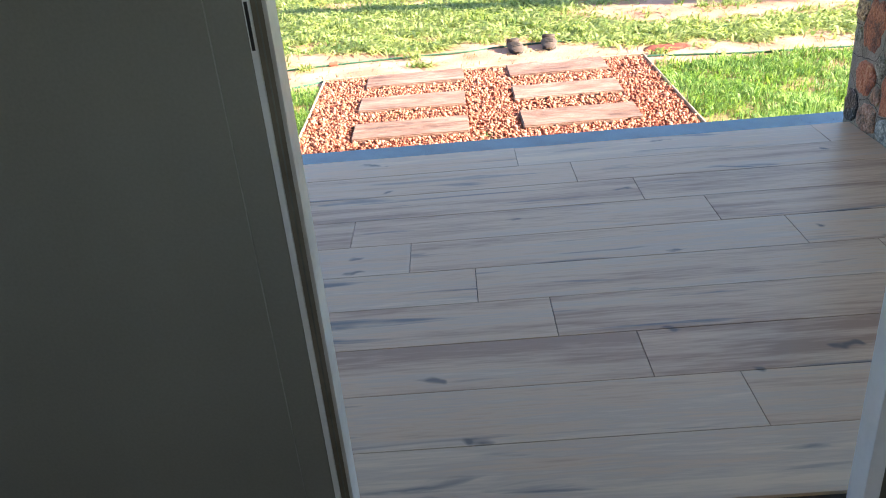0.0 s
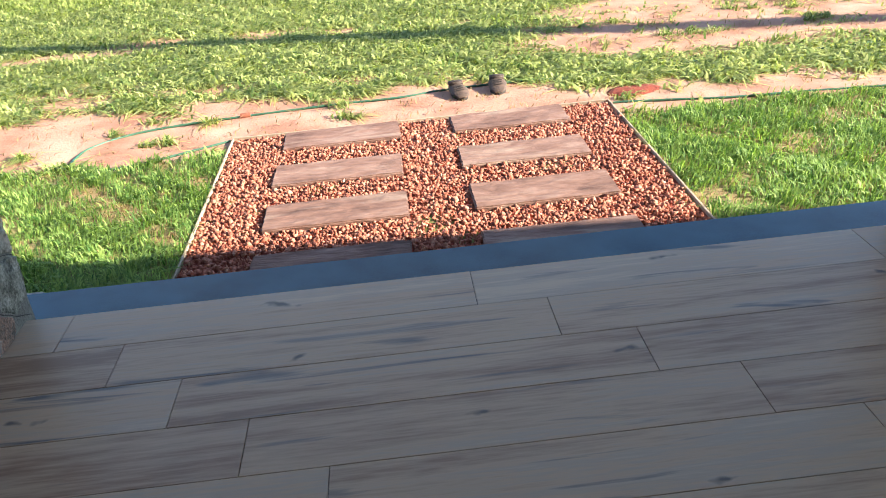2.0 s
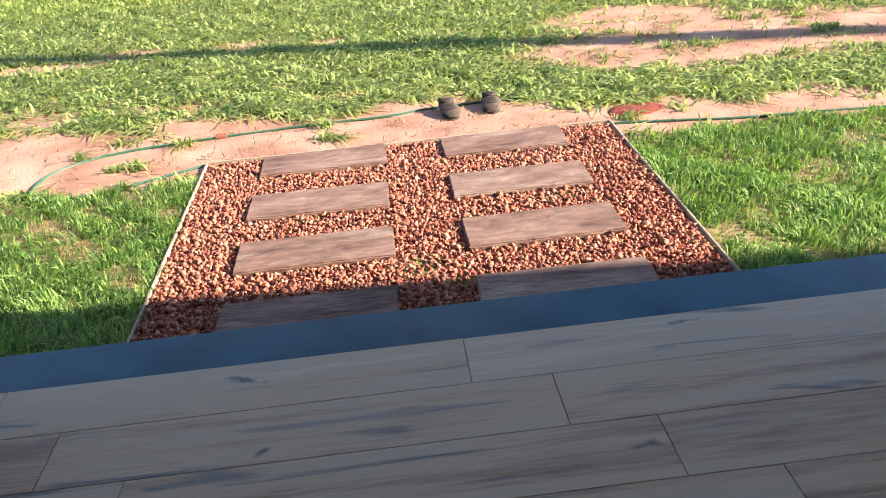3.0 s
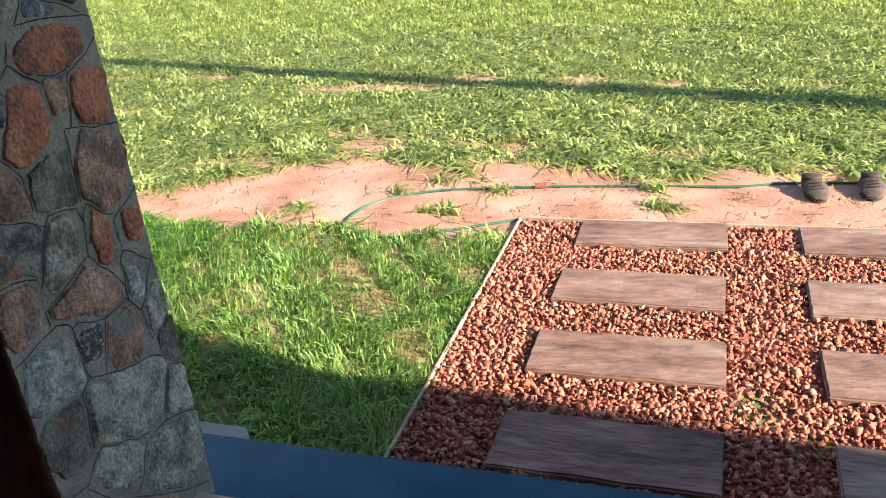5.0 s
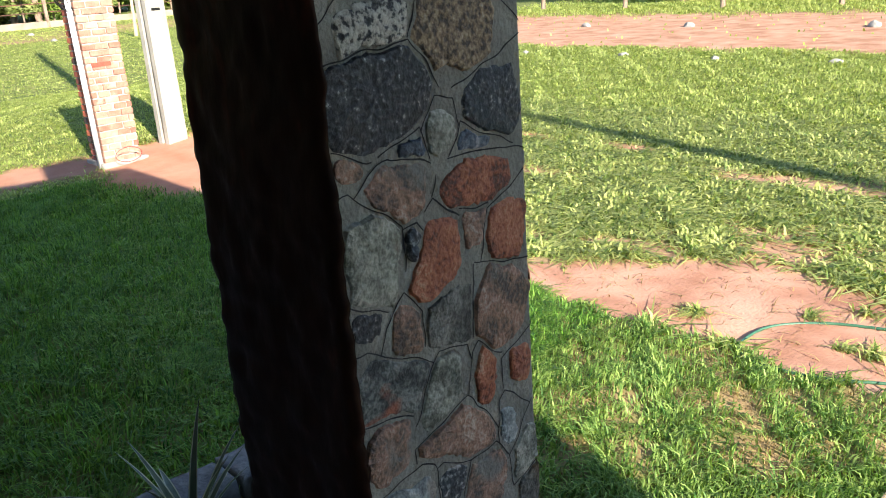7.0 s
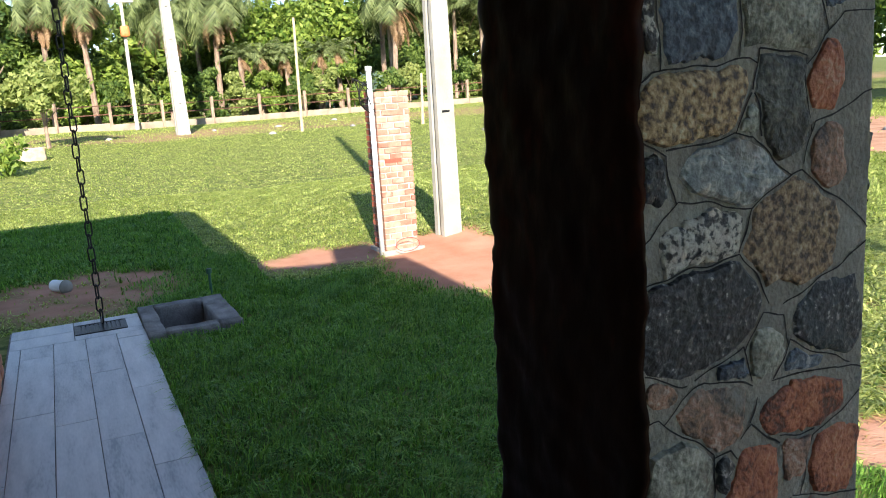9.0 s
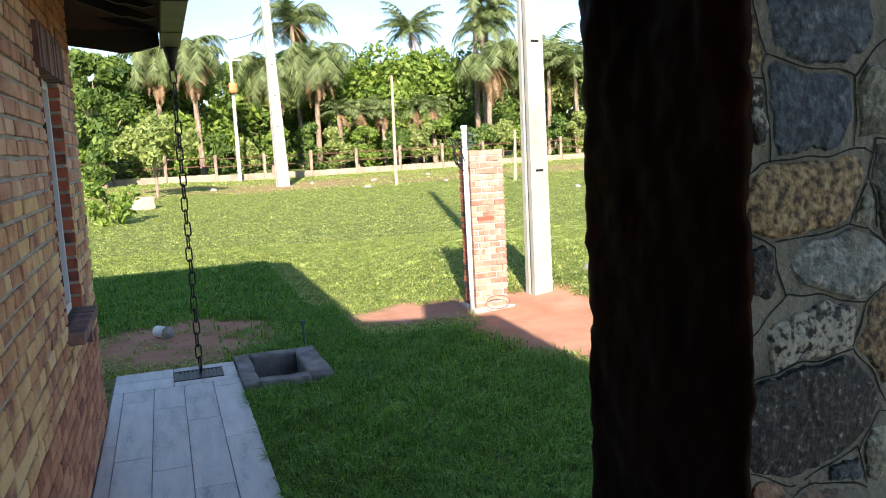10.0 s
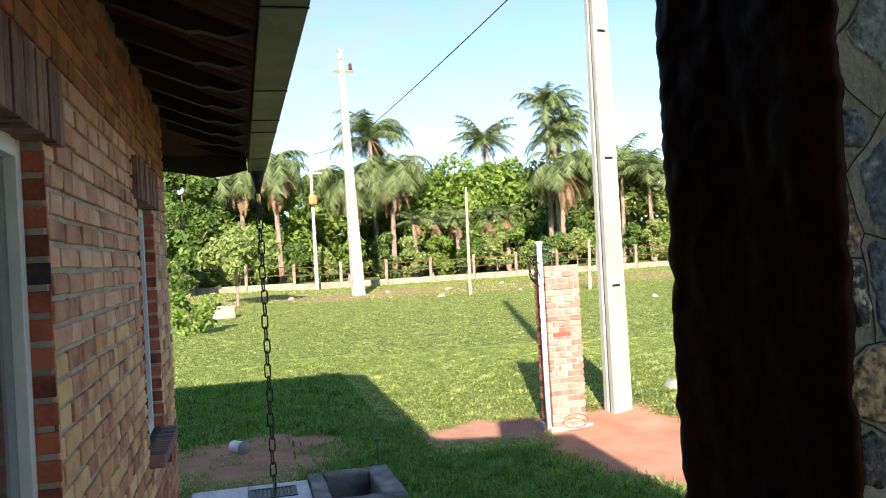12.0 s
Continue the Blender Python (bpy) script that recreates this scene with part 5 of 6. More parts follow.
def gravel():
    r = rng(7)
    ico = bmesh.new()
    bmesh.ops.create_icosphere(ico, subdivisions=1, radius=1.0)
    bv = np.array([v.co[:] for v in ico.verts])
    bf = np.array([[v.index for v in f.verts] for f in ico.faces])
    ico.free()
    shapes = []
    for k in range(10):
        d = 1 + 0.5 * r.standard_normal((len(bv), 1)).clip(-1.2, 1.3)
        shapes.append(bv * d * r.uniform(0.5, 1.3, (1, 3)))
    near = []
    for k in range(6):
        me = bpy.data.meshes.new("pebble")
        me.from_pydata((shapes[k] * 0.016).tolist(), [], bf.tolist())
        me.materials.append(M_GRAVEL)
        near.append(me)
    pts = []
    step = 0.0168
    for x in np.arange(-1.09, 1.035, step):
        for y in np.arange(0.45, 2.515, step):
            px, py = x + r.uniform(-0.4, 0.4) * step, y + r.uniform(-0.4, 0.4) * step
            if any(abs(px - sx) < 0.325 and abs(py - sy) < 0.138 for sx in (-0.49, 0.443) for sy in (0.862, 1.365, 1.862, 2.378)):
                continue
            pts.append((px, py))
    V, F, n = [], [], 0
    count = 0
    for px, py in pts:
        s = r.uniform(0.0065, 0.0138)
        z = r.uniform(0.002, 0.014)
        if count < 300 and -0.15 < px < 0.1 and 0.95 < py < 2.0 and r.random() < 0.9:
            ob = part_of("pebble", near[int(r.integers(6))], None, bed)
            k = s / 0.016
            ob.matrix_basis = pose(px + 0.03, py - 1.5, z, *r.uniform(0, 360, 3)) @ Matrix.Diagonal((k, k, k, 1))
            count += 1
            continue
        m = np.array(Euler(r.uniform(0, 6.28, 3)).to_matrix())
        v = (shapes[int(r.integers(10))] * s) @ m.T + (px + 0.03, py - 1.5, z)
        V.append(v)
        F.append(bf + n)
        n += len(bv)
    ob = tris("gravel", np.concatenate(V), np.concatenate(F), M_GRAVEL_I, bed, "loose red brick gravel")
    ob["kind"] = "stuff"


gravel()

# ---- porch planks ----
r = random.Random(2)
for row in range(10):
    y1 = 0.2 - row * PW
    x = (row * 0.2 - 1.2 * 3) % 1.2 - 1.2 * 3
    while x < 2.2:
        x0, x1 = max(x, -1.8), min(x + PL, 2.2)
        if x1 - x0 > 0.05:
            part("plank", bar(x0 + 0.001, y1 - PW + 0.001, -0.012, x1 - 0.001, y1 - 0.001, r.uniform(-0.0006, 0.0004), 0.0012), M_TILE, porch)
        x += PL


# ---- meter column, poles, wires ----
M_SLOT = mat("deep_red_brick", two((0.22, 0.05, 0.035), (0.32, 0.08, 0.05)), scale=12, rough=0.85)
M_REDWIRE = mat("red_cable_sheath", two((0.4, 0.03, 0.03), (0.55, 0.06, 0.05)), scale=20, rough=0.5)


def meter_column():
    x0, x1, y0, y1 = -8.68, -8.35, 2.13, 2.5
    zb = float(gz(-8.5, 2.3))
    col = thing("brick_column", "pale red brick meter column with a white pipe, on bare red earth", "brick column", at=((x0 + x1) / 2, (y0 + y1) / 2, zb))
    o = Vector(col.location)

    def put(nm, bm, m, parent=col, lab="", smooth=False):
        bm.transform(Matrix.Translation(-o))
        return part(nm, bm, m, parent, lab, smooth)

    put("mortar_core", bar(x0 + 0.012, y0 + 0.012, zb - 0.1, x1 - 0.012, y1 - 0.012, 1.49), M_MORTAR_W)
    r = random.Random(8)
    z, k = zb + 0.02, 0
    while z < 1.47:
        spl = (0.0, 0.12, 0.25, 0.37) if k % 2 else (0.0, 0.06, 0.185, 0.31, 0.37)
        for a, b in zip(spl, spl[1:]):
            a, b = a + r.uniform(-0.008, 0.008) * (a > 0), b + r.uniform(-0.008, 0.008) * (b < 0.37)
            put("brick", bar(x1 - 0.1, y0 + a + 0.004, z + r.uniform(-0.003, 0.003), x1 + r.uniform(-0.007, 0.004), y0 + b - 0.004, z + 0.051 + r.uniform(-0.004, 0.003), 0.004), M_COLBRICK)
        put("brick", bar(x0 + 0.01, y0 + r.uniform(-0.006, 0.004), z, x1 - 0.105, y0 + 0.06, z + 0.05, 0.003), M_REDBRICK)
        z += 0.063
        k += 1
    put("meter_slot", bar(x1 - 0.05, y0 + 0.06, 0.78, x1 + 0.004, y0 + 0.24, 0.82), M_SLOT, lab="dark red slot brick")
    put("conduit", rod(bmesh.new(), (x1 - 0.03, y0 - 0.032, zb - 0.05), (x1 - 0.03, y0 - 0.032, 1.72), 0.026, seg=12), M_WHITE, lab="white conduit pipe", smooth=True)
    put("conduit_cap", rod(bmesh.new(), (x1 - 0.03, y0 - 0.032, 1.7), (x1 - 0.03, y0 - 0.032, 1.75), 0.034, seg=12), M_WHITE, smooth=True)
    for k in range(4):
        cu = bmesh.new()
        c = Vector((x1 - 0.06 + 0.02 * k, y0 - 0.07 - 0.01 * k, 1.5 - 0.02 * k))
        pts = [c + Vector((0.02 * math.sin(a), (0.05 + 0.022 * k) * math.cos(a + 0.4 * k) + 0.02 * math.sin(3 * a), (0.1 + 0.03 * k) * math.sin(a) + 0.015 * math.cos(2 * a + k))) for a in [2 * math.pi * j / 14 for j in range(15)]]
        for p, q in zip(pts, pts[1:]):
            rod(cu, p, q, 0.005, seg=6)
        put("cable_loop", cu, M_BLACK)
    weeds = bmesh.new()
    for k in range(60):
        c = Vector((x0 + 0.05 + r.uniform(-0.1, 0.14), y0 + 0.06 + r.uniform(-0.07, 0.12), 1.5 + r.uniform(0.0, 0.2)))
        u, w = Vector((r.uniform(-1, 1), r.uniform(-1, 1), r.uniform(-0.4, 0.8))).normalized(), Vector((r.uniform(-1, 1), r.uniform(-1, 1), 0.3)).normalized()
        weeds.faces.new([weeds.verts.new(c + q) for q in (-0.035 * u, 0.016 * w, 0.035 * u, -0.016 * w)])
    put("weeds", weeds, M_YUCCA, lab="green weeds growing on the top")
    put("footing", rough_block(x0 - 0.05, y0 - 0.03, zb - 0.1, x1 + 0.05, y1 + 0.05, zb + 0.03, 44, 0.02), M_POLE, lab="white-splashed footing", smooth=True)
    w = bmesh.new()
    pts = [Vector((x1 + 0.16, y0 + 0.18 + 0.13 * math.cos(a), zb + 0.1 + 0.07 * math.sin(a))) for a in [2 * math.pi * j / 20 for j in range(21)]]
    for p, q in zip(pts, pts[1:]):
        rod(w, p, q, 0.004, seg=6)
    put("red_wire", w, M_REDWIRE, lab="loop of red wire")


meter_column()


def concrete_pole(x, y, height, w0, w1, label, holes=True, turn=0.0):
    zb = float(gz(x, y))
    p = thing("concrete_pole", label, "utility pole", "utility poles", at=(x, y, zb - 0.02))
    p.rotation_euler = (0, 0, radians(turn))
    bm = bmesh.new()
    n = 10
    rings = []
    for k in range(n + 1):
        t = k / n
        w = w0 + (w1 - w0) * t
        d = w * 0.7
        g = w * 0.28
        prof = [(d / 2, -w / 2), (d / 2, w / 2), (-d / 2, w / 2), (-d / 2, -w / 2), (-g * 0.4, -w / 2), (-g * 0.3, -w / 2 + 0.03), (g * 0.3, -w / 2 + 0.03), (g * 0.4, -w / 2)]
        rings.append([bm.verts.new((a, b, height * t)) for a, b in prof])
    for a, b in zip(rings, rings[1:]):
        for j in range(8):
            bm.faces.new((a[j - 1], a[j], b[j], b[j - 1]))
    bm.faces.new(rings[-1])
    bmesh.ops.recalc_face_normals(bm, faces=bm.faces)
    part("shaft", bm, M_POLE, p)
    if holes:
        k = 1.35
        while k < height - 0.5:
            w = w0 + (w1 - w0) * k / height
            part("step_hole", bar(w * 0.35 - 0.01, -0.05, k - 0.012, w * 0.35 + 0.003, 0.05, k + 0.012), M_BLACK, p)
            k += 1.35
    return p


concrete_pole(-8.62, 2.98, 9.0, 0.24, 0.15, "tall pale concrete utility pole beside the brick column", turn=12)
pole_b = concrete_pole(-38.0, 4.3, 11.3, 0.55, 0.22, "tall pale concrete utility pole on the far lawn", turn=8)
pole_b.rotation_euler[0] = radians(1.3)
concrete_pole(12.0, 1.55, 9.5, 0.3, 0.18, "pale concrete utility pole beside the house", holes=False)
part("crossarm", bar(-0.06, -0.35, 10.25, 0.06, 0.6, 10.32), M_ORANGE, pole_b, "orange-brown crossarm")
for yy in (0.42,):
    part("insulator", rod(bmesh.new(), (0.05, yy, 10.35), (0.05, yy, 10.62), 0.09, 0.07, 10), M_ROOFT, pole_b)
pole_c = concrete_pole(-46.3, 3.17, 8.0, 0.2, 0.13, "thin pale pole with an orange box near the fence", holes=False)
part("meter_box", bar(0.1, -0.22, 4.7, 0.4, 0.22, 5.25, 0.12), M_ORANGE, pole_c, "orange junction box")
part("crossarm", bar(-0.06, -0.6, 6.4, 0.06, 0.6, 6.5), M_POLE, pole_c)


def wire(a, b, sag, r, label):
    a, b = Vector(a), Vector(b)
    bm = bmesh.new()
    pts = [a.lerp(b, k / 16) - Vector((0, 0, sag * 4 * (k / 16) * (1 - k / 16))) for k in range(17)]
    for p, q in zip(pts, pts[1:]):
        rod(bm, p, q, r, seg=6)
    tagged(part("overhead_wire", bm, M_BLACK), label, "wire", "overhead wires")


wire((-38.0, 4.5, 7.1), (-6.0, 9.9, 11.6), 0.3, 0.019, "black overhead cable from the far pole")
wire((-38.0, 4.2, 7.1), (-46.3, 3.17, 7.6), 0.12, 0.018, "black overhead wire to the far pole")

# ---- loose things on the lawn ----
# a short length of white pipe with a rim
pipe = thing("white_pipe_piece", "short white plastic pipe piece lying on the earth", "pipe piece", at=(-9.0, -0.95, float(gz(-9, -0.95))))
bm = bmesh.new()
rod(bm, (-0.08, -0.05, 0.055), (0.08, 0.05, 0.055), 0.055, 0.06, 20)
part("barrel", bm, M_WHITE, pipe, smooth=True)
part("rim", rod(bmesh.new(), (0.076, 0.047, 0.055), (0.09, 0.056, 0.055), 0.066, 0.066, 20), M_POLE, pipe, "pale rim", smooth=True)
tap = thing("tap_stub", "small blue-green tap stub beside the trough", "tap", at=(-7.75, 0.25, float(gz(-7.75, 0.25))))
part("stem", rod(bmesh.new(), (0, 0, -0.03), (0, 0, 0.22), 0.012, seg=8), M_HOSE, tap)
part("cap", rod(bmesh.new(), (0, 0, 0.22), (0, 0, 0.26), 0.024, seg=10), M_HOSE, tap)
r = random.Random(31)


def lump(name, x, y, s, material, label, cat, group=""):
    bm = bmesh.new()
    bmesh.ops.create_icosphere(bm, subdivisions=2, radius=1.0)
    k = r.uniform(0, 50)
    for v in bm.verts:
        v.co *= 1 + 0.25 * noise.noise(v.co * 1.6 + Vector((k, 0, 0)))
        v.co = Vector((v.co.x * s * 1.5, v.co.y * s, max(-0.3, v.co.z) * s * 0.8))
    ob = tagged(part(name, bm, material), label, cat, group)
    ob.matrix_basis = pose(x, y, float(gz(x, y)) + 0.1 * s, 0, 0, r.uniform(0, 180))


for x, y, s in ((-5.3, 11.6, 0.07), (-7.2, 11.6, 0.07), (-9.0, 11.7, 0.07), (-4.2, 11.5, 0.07), (-11.2, 11.6, 0.07), (-13.5, 11.4, 0.07)):
    lump("white_stone", x, y, s, M_POLE, "whitewashed stone marking the edge of the drive", "stone", "whitewashed stones")
for x, y in ((-33, 7.0), (-33.5, 10.5), (-32, 13.5), (-37, 1.2), (-38, 8.5), (-39, 5.8), (-40, 11.8), (-27, 11.3), (-25, 12.2)):
    lump("white_stone", x, y, 0.11, M_POLE, "whitewashed stone marking the edge of the drive", "stone", "whitewashed stones")
lump("rubble_lump", -9.1, 4.0, 0.13, M_POLE, "pale lump of rubble beside the pole", "rubble")
lump("rubble_lump", -9.0, 4.25, 0.09, M_POLE, "pale lump of rubble beside the pole", "rubble")
blk = tagged(part("concrete_block", rough_block(-0.3, -0.4, -0.1, 0.3, 0.4, 0.38, 71, 0.03), M_EDGE, smooth=True), "pale concrete block on the lawn", "block")
blk.location = (-28.0, -1.5, float(gz(-28, -1.5)))

# ---- foliage ----
def leaf_material(name, dark, light, through_col, vary=0.65):
    m = mat(name, [(0.15, dark), (0.85, light)], scale=1.1, rough=0.55, bump=0.0, vary=vary, island=True, spec=0.3)
    n, l = m.node_tree.nodes, m.node_tree.links
    b = n["Principled BSDF"]
    tr, mx = n.new("ShaderNodeBsdfTranslucent"), n.new("ShaderNodeMixShader")
    ramp = next(k for k in n if k.bl_idname == "ShaderNodeValToRGB")
    tint = n.new("ShaderNodeMix")
    tint.data_type, tint.blend_type = "RGBA", "MULTIPLY"
    tint.inputs["Factor"].default_value = 1.0
    tint.inputs["B"].default_value = (*through_col, 1)
    l.new(ramp.outputs["Color"], tint.inputs["A"])
    l.new(tint.outputs["Result"], tr.inputs["Color"])
    mx.inputs["Fac"].default_value = 0.35
    l.new(b.outputs["BSDF"], mx.inputs[1])
    l.new(tr.outputs["BSDF"], mx.inputs[2])
    l.new(mx.outputs["Shader"], n["Material Output"].inputs["Surface"])
    return m


M_TURF = leaf_material("fine_turf", (0.05, 0.15, 0.026), (0.4, 0.53, 0.16), (1.5, 1.55, 0.7))
M_NEAR = leaf_material("broad_lawn_grass", (0.11, 0.19, 0.04), (0.58, 0.6, 0.23), (1.4, 1.5, 0.8))
# thick turf again, its green darkened to carry the shade of the lawn
M_SHADE_TURF = leaf_material("lush_turf_shade_in_colour", (0.032, 0.12, 0.018), (0.25, 0.44, 0.08), (1.5, 1.6, 0.7))
M_COARSE = leaf_material("coarse_lawn_grass", (0.19, 0.275, 0.055), (0.53, 0.56, 0.2), (1.4, 1.5, 0.8))
M_STRAW = leaf_material("dry_straw", (0.2, 0.14, 0.06), (0.52, 0.4, 0.2), (1.2, 1.1, 0.8))
M_LEAF_A = leaf_material("dark_tree_leaf", (0.03, 0.07, 0.016), (0.18, 0.25, 0.06), (1.4, 1.5, 0.7))
M_LEAF_B = leaf_material("bright_tree_leaf", (0.06, 0.12, 0.02), (0.28, 0.36, 0.075), (1.4, 1.5, 0.7))
M_LEAF_C = leaf_material("dusty_shrub_leaf", (0.11, 0.16, 0.04), (0.36, 0.4, 0.14), (1.3, 1.4, 0.8))
M_PALM = leaf_material("palm_frond", (0.07, 0.1, 0.04), (0.27, 0.32, 0.14), (1.3, 1.4, 0.8))
M_DEAD = leaf_material("dead_palm_frond", (0.2, 0.12, 0.06), (0.42, 0.28, 0.17), (1.1, 1.0, 0.9))
M_BARK = mat("grey_brown_bark", two((0.13, 0.09, 0.065), (0.34, 0.25, 0.19)), scale=6, rough=0.9, bump=0.5, bump_scale=30, stretch=(1, 1, 0.3))


def blades(name, X, Y, h, w, material, label, bend=0.5, seed=1, spread=1.0):
    """Grass: one bent blade of three triangles at each place."""
    r = rng(seed)
    n = len(X)
    Z = gz(X, Y)
    az = 2.6 * wob(X, Y, 4.3, 1) + 1.5 * wob(X, Y, 11.0, 2) + r.normal(0, 1.1, n)
    H = h * r.uniform(0.5, 1.25, n) * np.clip(1.0 + 0.5 * wob(X, Y, 7.0, 9), 0.45, 1.5)
    W = w * r.uniform(0.7, 1.3, n)
    lean = bend * r.uniform(0.2, 1.3, n)
    dx, dy = np.cos(az), np.sin(az)
    px, py = -dy * W / 2, dx * W / 2
    m_out, t_out = H * lean * 0.35, H * lean * 1.1 * spread
    m_z, t_z = H * np.clip(0.68 - 0.13 * lean, 0.22, 0.6), H * np.clip(1.05 - 0.45 * lean, 0.1, 1)
    v = np.empty((n, 5, 3))
    v[:, 0] = np.stack([X - px, Y - py, Z - 0.005], 1)
    v[:, 1] = np.stack([X + px, Y + py, Z - 0.005], 1)
    v[:, 2] = np.stack([X + dx * m_out - 0.8 * px, Y + dy * m_out - 0.8 * py, Z + m_z], 1)
    v[:, 3] = np.stack([X + dx * m_out + 0.8 * px, Y + dy * m_out + 0.8 * py, Z + m_z], 1)
    v[:, 4] = np.stack([X + dx * t_out, Y + dy * t_out, Z + t_z], 1)
    i = np.arange(n)[:, None] * 5
    f = np.concatenate([i + (0, 1, 3), i + (0, 3, 2), i + (2, 3, 4)])
    ob = tris(name, v.reshape(-1, 3), f, material)
    return tagged(ob, label, "grass", kind="stuff")


def scatter(x0, x1, y0, y1, per_m2, seed, keep):
    r = rng(seed)
    n = int((x1 - x0) * (y1 - y0) * per_m2)
    X, Y = r.uniform(x0, x1, n), r.uniform(y0, y1, n)
    ok = ~occupied(X, Y) & (r.uniform(0, 1, n) < keep(X, Y))
    return X[ok], Y[ok]


def lawn(X, Y):
    return (1 - bare(X, Y)) ** 1.5


X, Y = scatter(-4.6, -1.1, 0.35, 2.42, 11000, 1, lambda x, y: lawn(x, y) * (0.07 + 0.93 * (1 - patchy(x, y)) ** 1.4))
blades("turf", X, Y, 0.054, 0.0066, M_TURF, "short green turf beside the gravel bed", 1.1, 2)
X, Y = scatter(1.05, 3.6, 0.4, 2.42, 11000, 3, lambda x, y: lawn(x, y) * (0.2 + 0.8 * (1 - patchy(x, y)) ** 1.2))
blades("turf", X, Y, 0.05, 0.0062, M_TURF, "short green turf beside the gravel bed", 1.0, 4)
X, Y = scatter(-4.6, 3.6, 0.35, 2.42, 3000, 5, lambda x, y: lawn(x, y) * patchy(x, y) ** 1.5)
blades("dry_grass", X, Y, 0.03, 0.004, M_STRAW, "dry straw between the turf", 0.9, 6)
X, Y = scatter(-9.0, 4.5, 2.3, 7.5, 4600, 7, lambda x, y: lawn(x, y) * (0.2 + 0.8 * (1 - patchy(x, y))) * np.clip(1.15 - 0.1 * (y - 3), 0.4, 1))
blades("coarse_grass", X, Y, 0.06, 0.0165, M_NEAR, "coarse sunlit lawn grass beyond the sand strip", 2.6, 8, 1.15)
# loose tufts on the sand
r = rng(12)
cx, cy = r.uniform(-3.2, 3.4, 46), r.uniform(2.42, 4.6, 46)
cx = np.concatenate([cx, (-1.3, -0.5, -0.42, -1.62, 0.05, 1.15, 1.4, 1.7, 2.0, 2.3, 0.85, 0.95, 2.7)])
cy = np.concatenate([cy, (2.9, 2.75, 2.72, 2.6, 3.3, 3.02, 2.98, 3.0, 2.96, 3.02, 3.05, 3.3, 2.9)])
size = np.where(np.arange(len(cx)) < 51, 0.026, 0.075)
X = np.concatenate([a + s * r.standard_normal(48) for a, s in zip(cx, size)])
Y = np.concatenate([b + s * 0.7 * r.standard_normal(48) for b, s in zip(cy, size)])
ok = ~occupied(X, Y)
blades("grass_tufts", X[ok], Y[ok], 0.062, 0.0095, M_NEAR, "loose grass tufts on the sand", 2.1, 13, 1.1)
V = []
for k in range(120):
    x, y, a = r.uniform(-3.4, 3.4), r.uniform(2.4, 4.7), r.uniform(0, 6.28)
    if not 0.05 < float(bare(x, y)) < 0.98:
        continue
    for _ in range(int(r.integers(4, 12))):
        x, y, a = x + 0.028 * math.cos(a), y + 0.028 * math.sin(a), a + r.normal(0, 0.25)
        V += [(x + 0.006 * r.normal(), y + 0.006 * r.normal()) for _ in range(4)]
V = np.array(V)
V = V[~occupied(V[:, 0], V[:, 1])]
blades("grass_runners", V[:, 0], V[:, 1], 0.045, 0.0075, M_NEAR, "creeping grass runners spreading over the sand", 2.0, 46, 1.0)
X, Y = scatter(-5.6, 3.4, 2.35, 4.9, 170, 14, lambda x, y: bare(x, y))
blades("dead_blades", X, Y, 0.035, 0.006, M_STRAW, "dead grass clippings on the sand", 2.2, 15, 1.3)
X, Y = scatter(-14.0, 6.0, 7.3, 13.0, 1500, 16, lambda x, y: lawn(x, y))
blades("lawn_middle", X, Y, 0.055, 0.016, M_COARSE, "sunlit lawn farther out", 1.7, 17)
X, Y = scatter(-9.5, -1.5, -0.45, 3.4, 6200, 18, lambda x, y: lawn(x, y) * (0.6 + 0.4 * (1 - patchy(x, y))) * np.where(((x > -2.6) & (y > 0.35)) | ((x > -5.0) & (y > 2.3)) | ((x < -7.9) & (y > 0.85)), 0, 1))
blades("lawn_shade", X, Y, 0.075, 0.0068, M_SHADE_TURF, "thick green lawn beside the walkway, shade put into its colour", 1.2, 19)
# kept to the roof's shadow; the darker green deepens that shade
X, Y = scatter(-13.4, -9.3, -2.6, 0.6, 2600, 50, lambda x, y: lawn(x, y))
blades("lawn_shade", X, Y, 0.085, 0.011, M_SHADE_TURF, "thick green lawn, the roof's shade put into its colour", 1.3, 51)
X, Y = scatter(-16.0, -7.5, -4.0, 9.0, 1900, 20, lambda x, y: lawn(x, y) * np.where((x > -9.5) & (y > -0.45) & (y < 7.5) & ((x > -7.9) | (y < 0.85)) & ((x > -9.0) | (y < 2.3)), 0, 1))
blades("lawn_far", X, Y, 0.032, 0.011, M_COARSE, "sunlit lawn behind the brick column", 1.7, 21)
X, Y = scatter(-34.0, -15.5, -6.0, 20.0, 260, 22, lambda x, y: lawn(x, y))
blades("lawn_distant", X, Y, 0.03, 0.022, M_COARSE, "distant sunlit lawn", 1.6, 23)
X, Y = scatter(-56.0, -34.0, -20.0, 40.0, 70, 24, lambda x, y: lawn(x, y))
blades("lawn_distant", X, Y, 0.045, 0.035, M_COARSE, "distant sunlit lawn", 0.8, 25)
X, Y = scatter(-22.0, 8.0, 12.8, 40.0, 60, 26, lambda x, y: lawn(x, y))
blades("lawn_distant", X, Y, 0.06, 0.04, M_COARSE, "distant sunlit lawn across the drive", 0.8, 27)


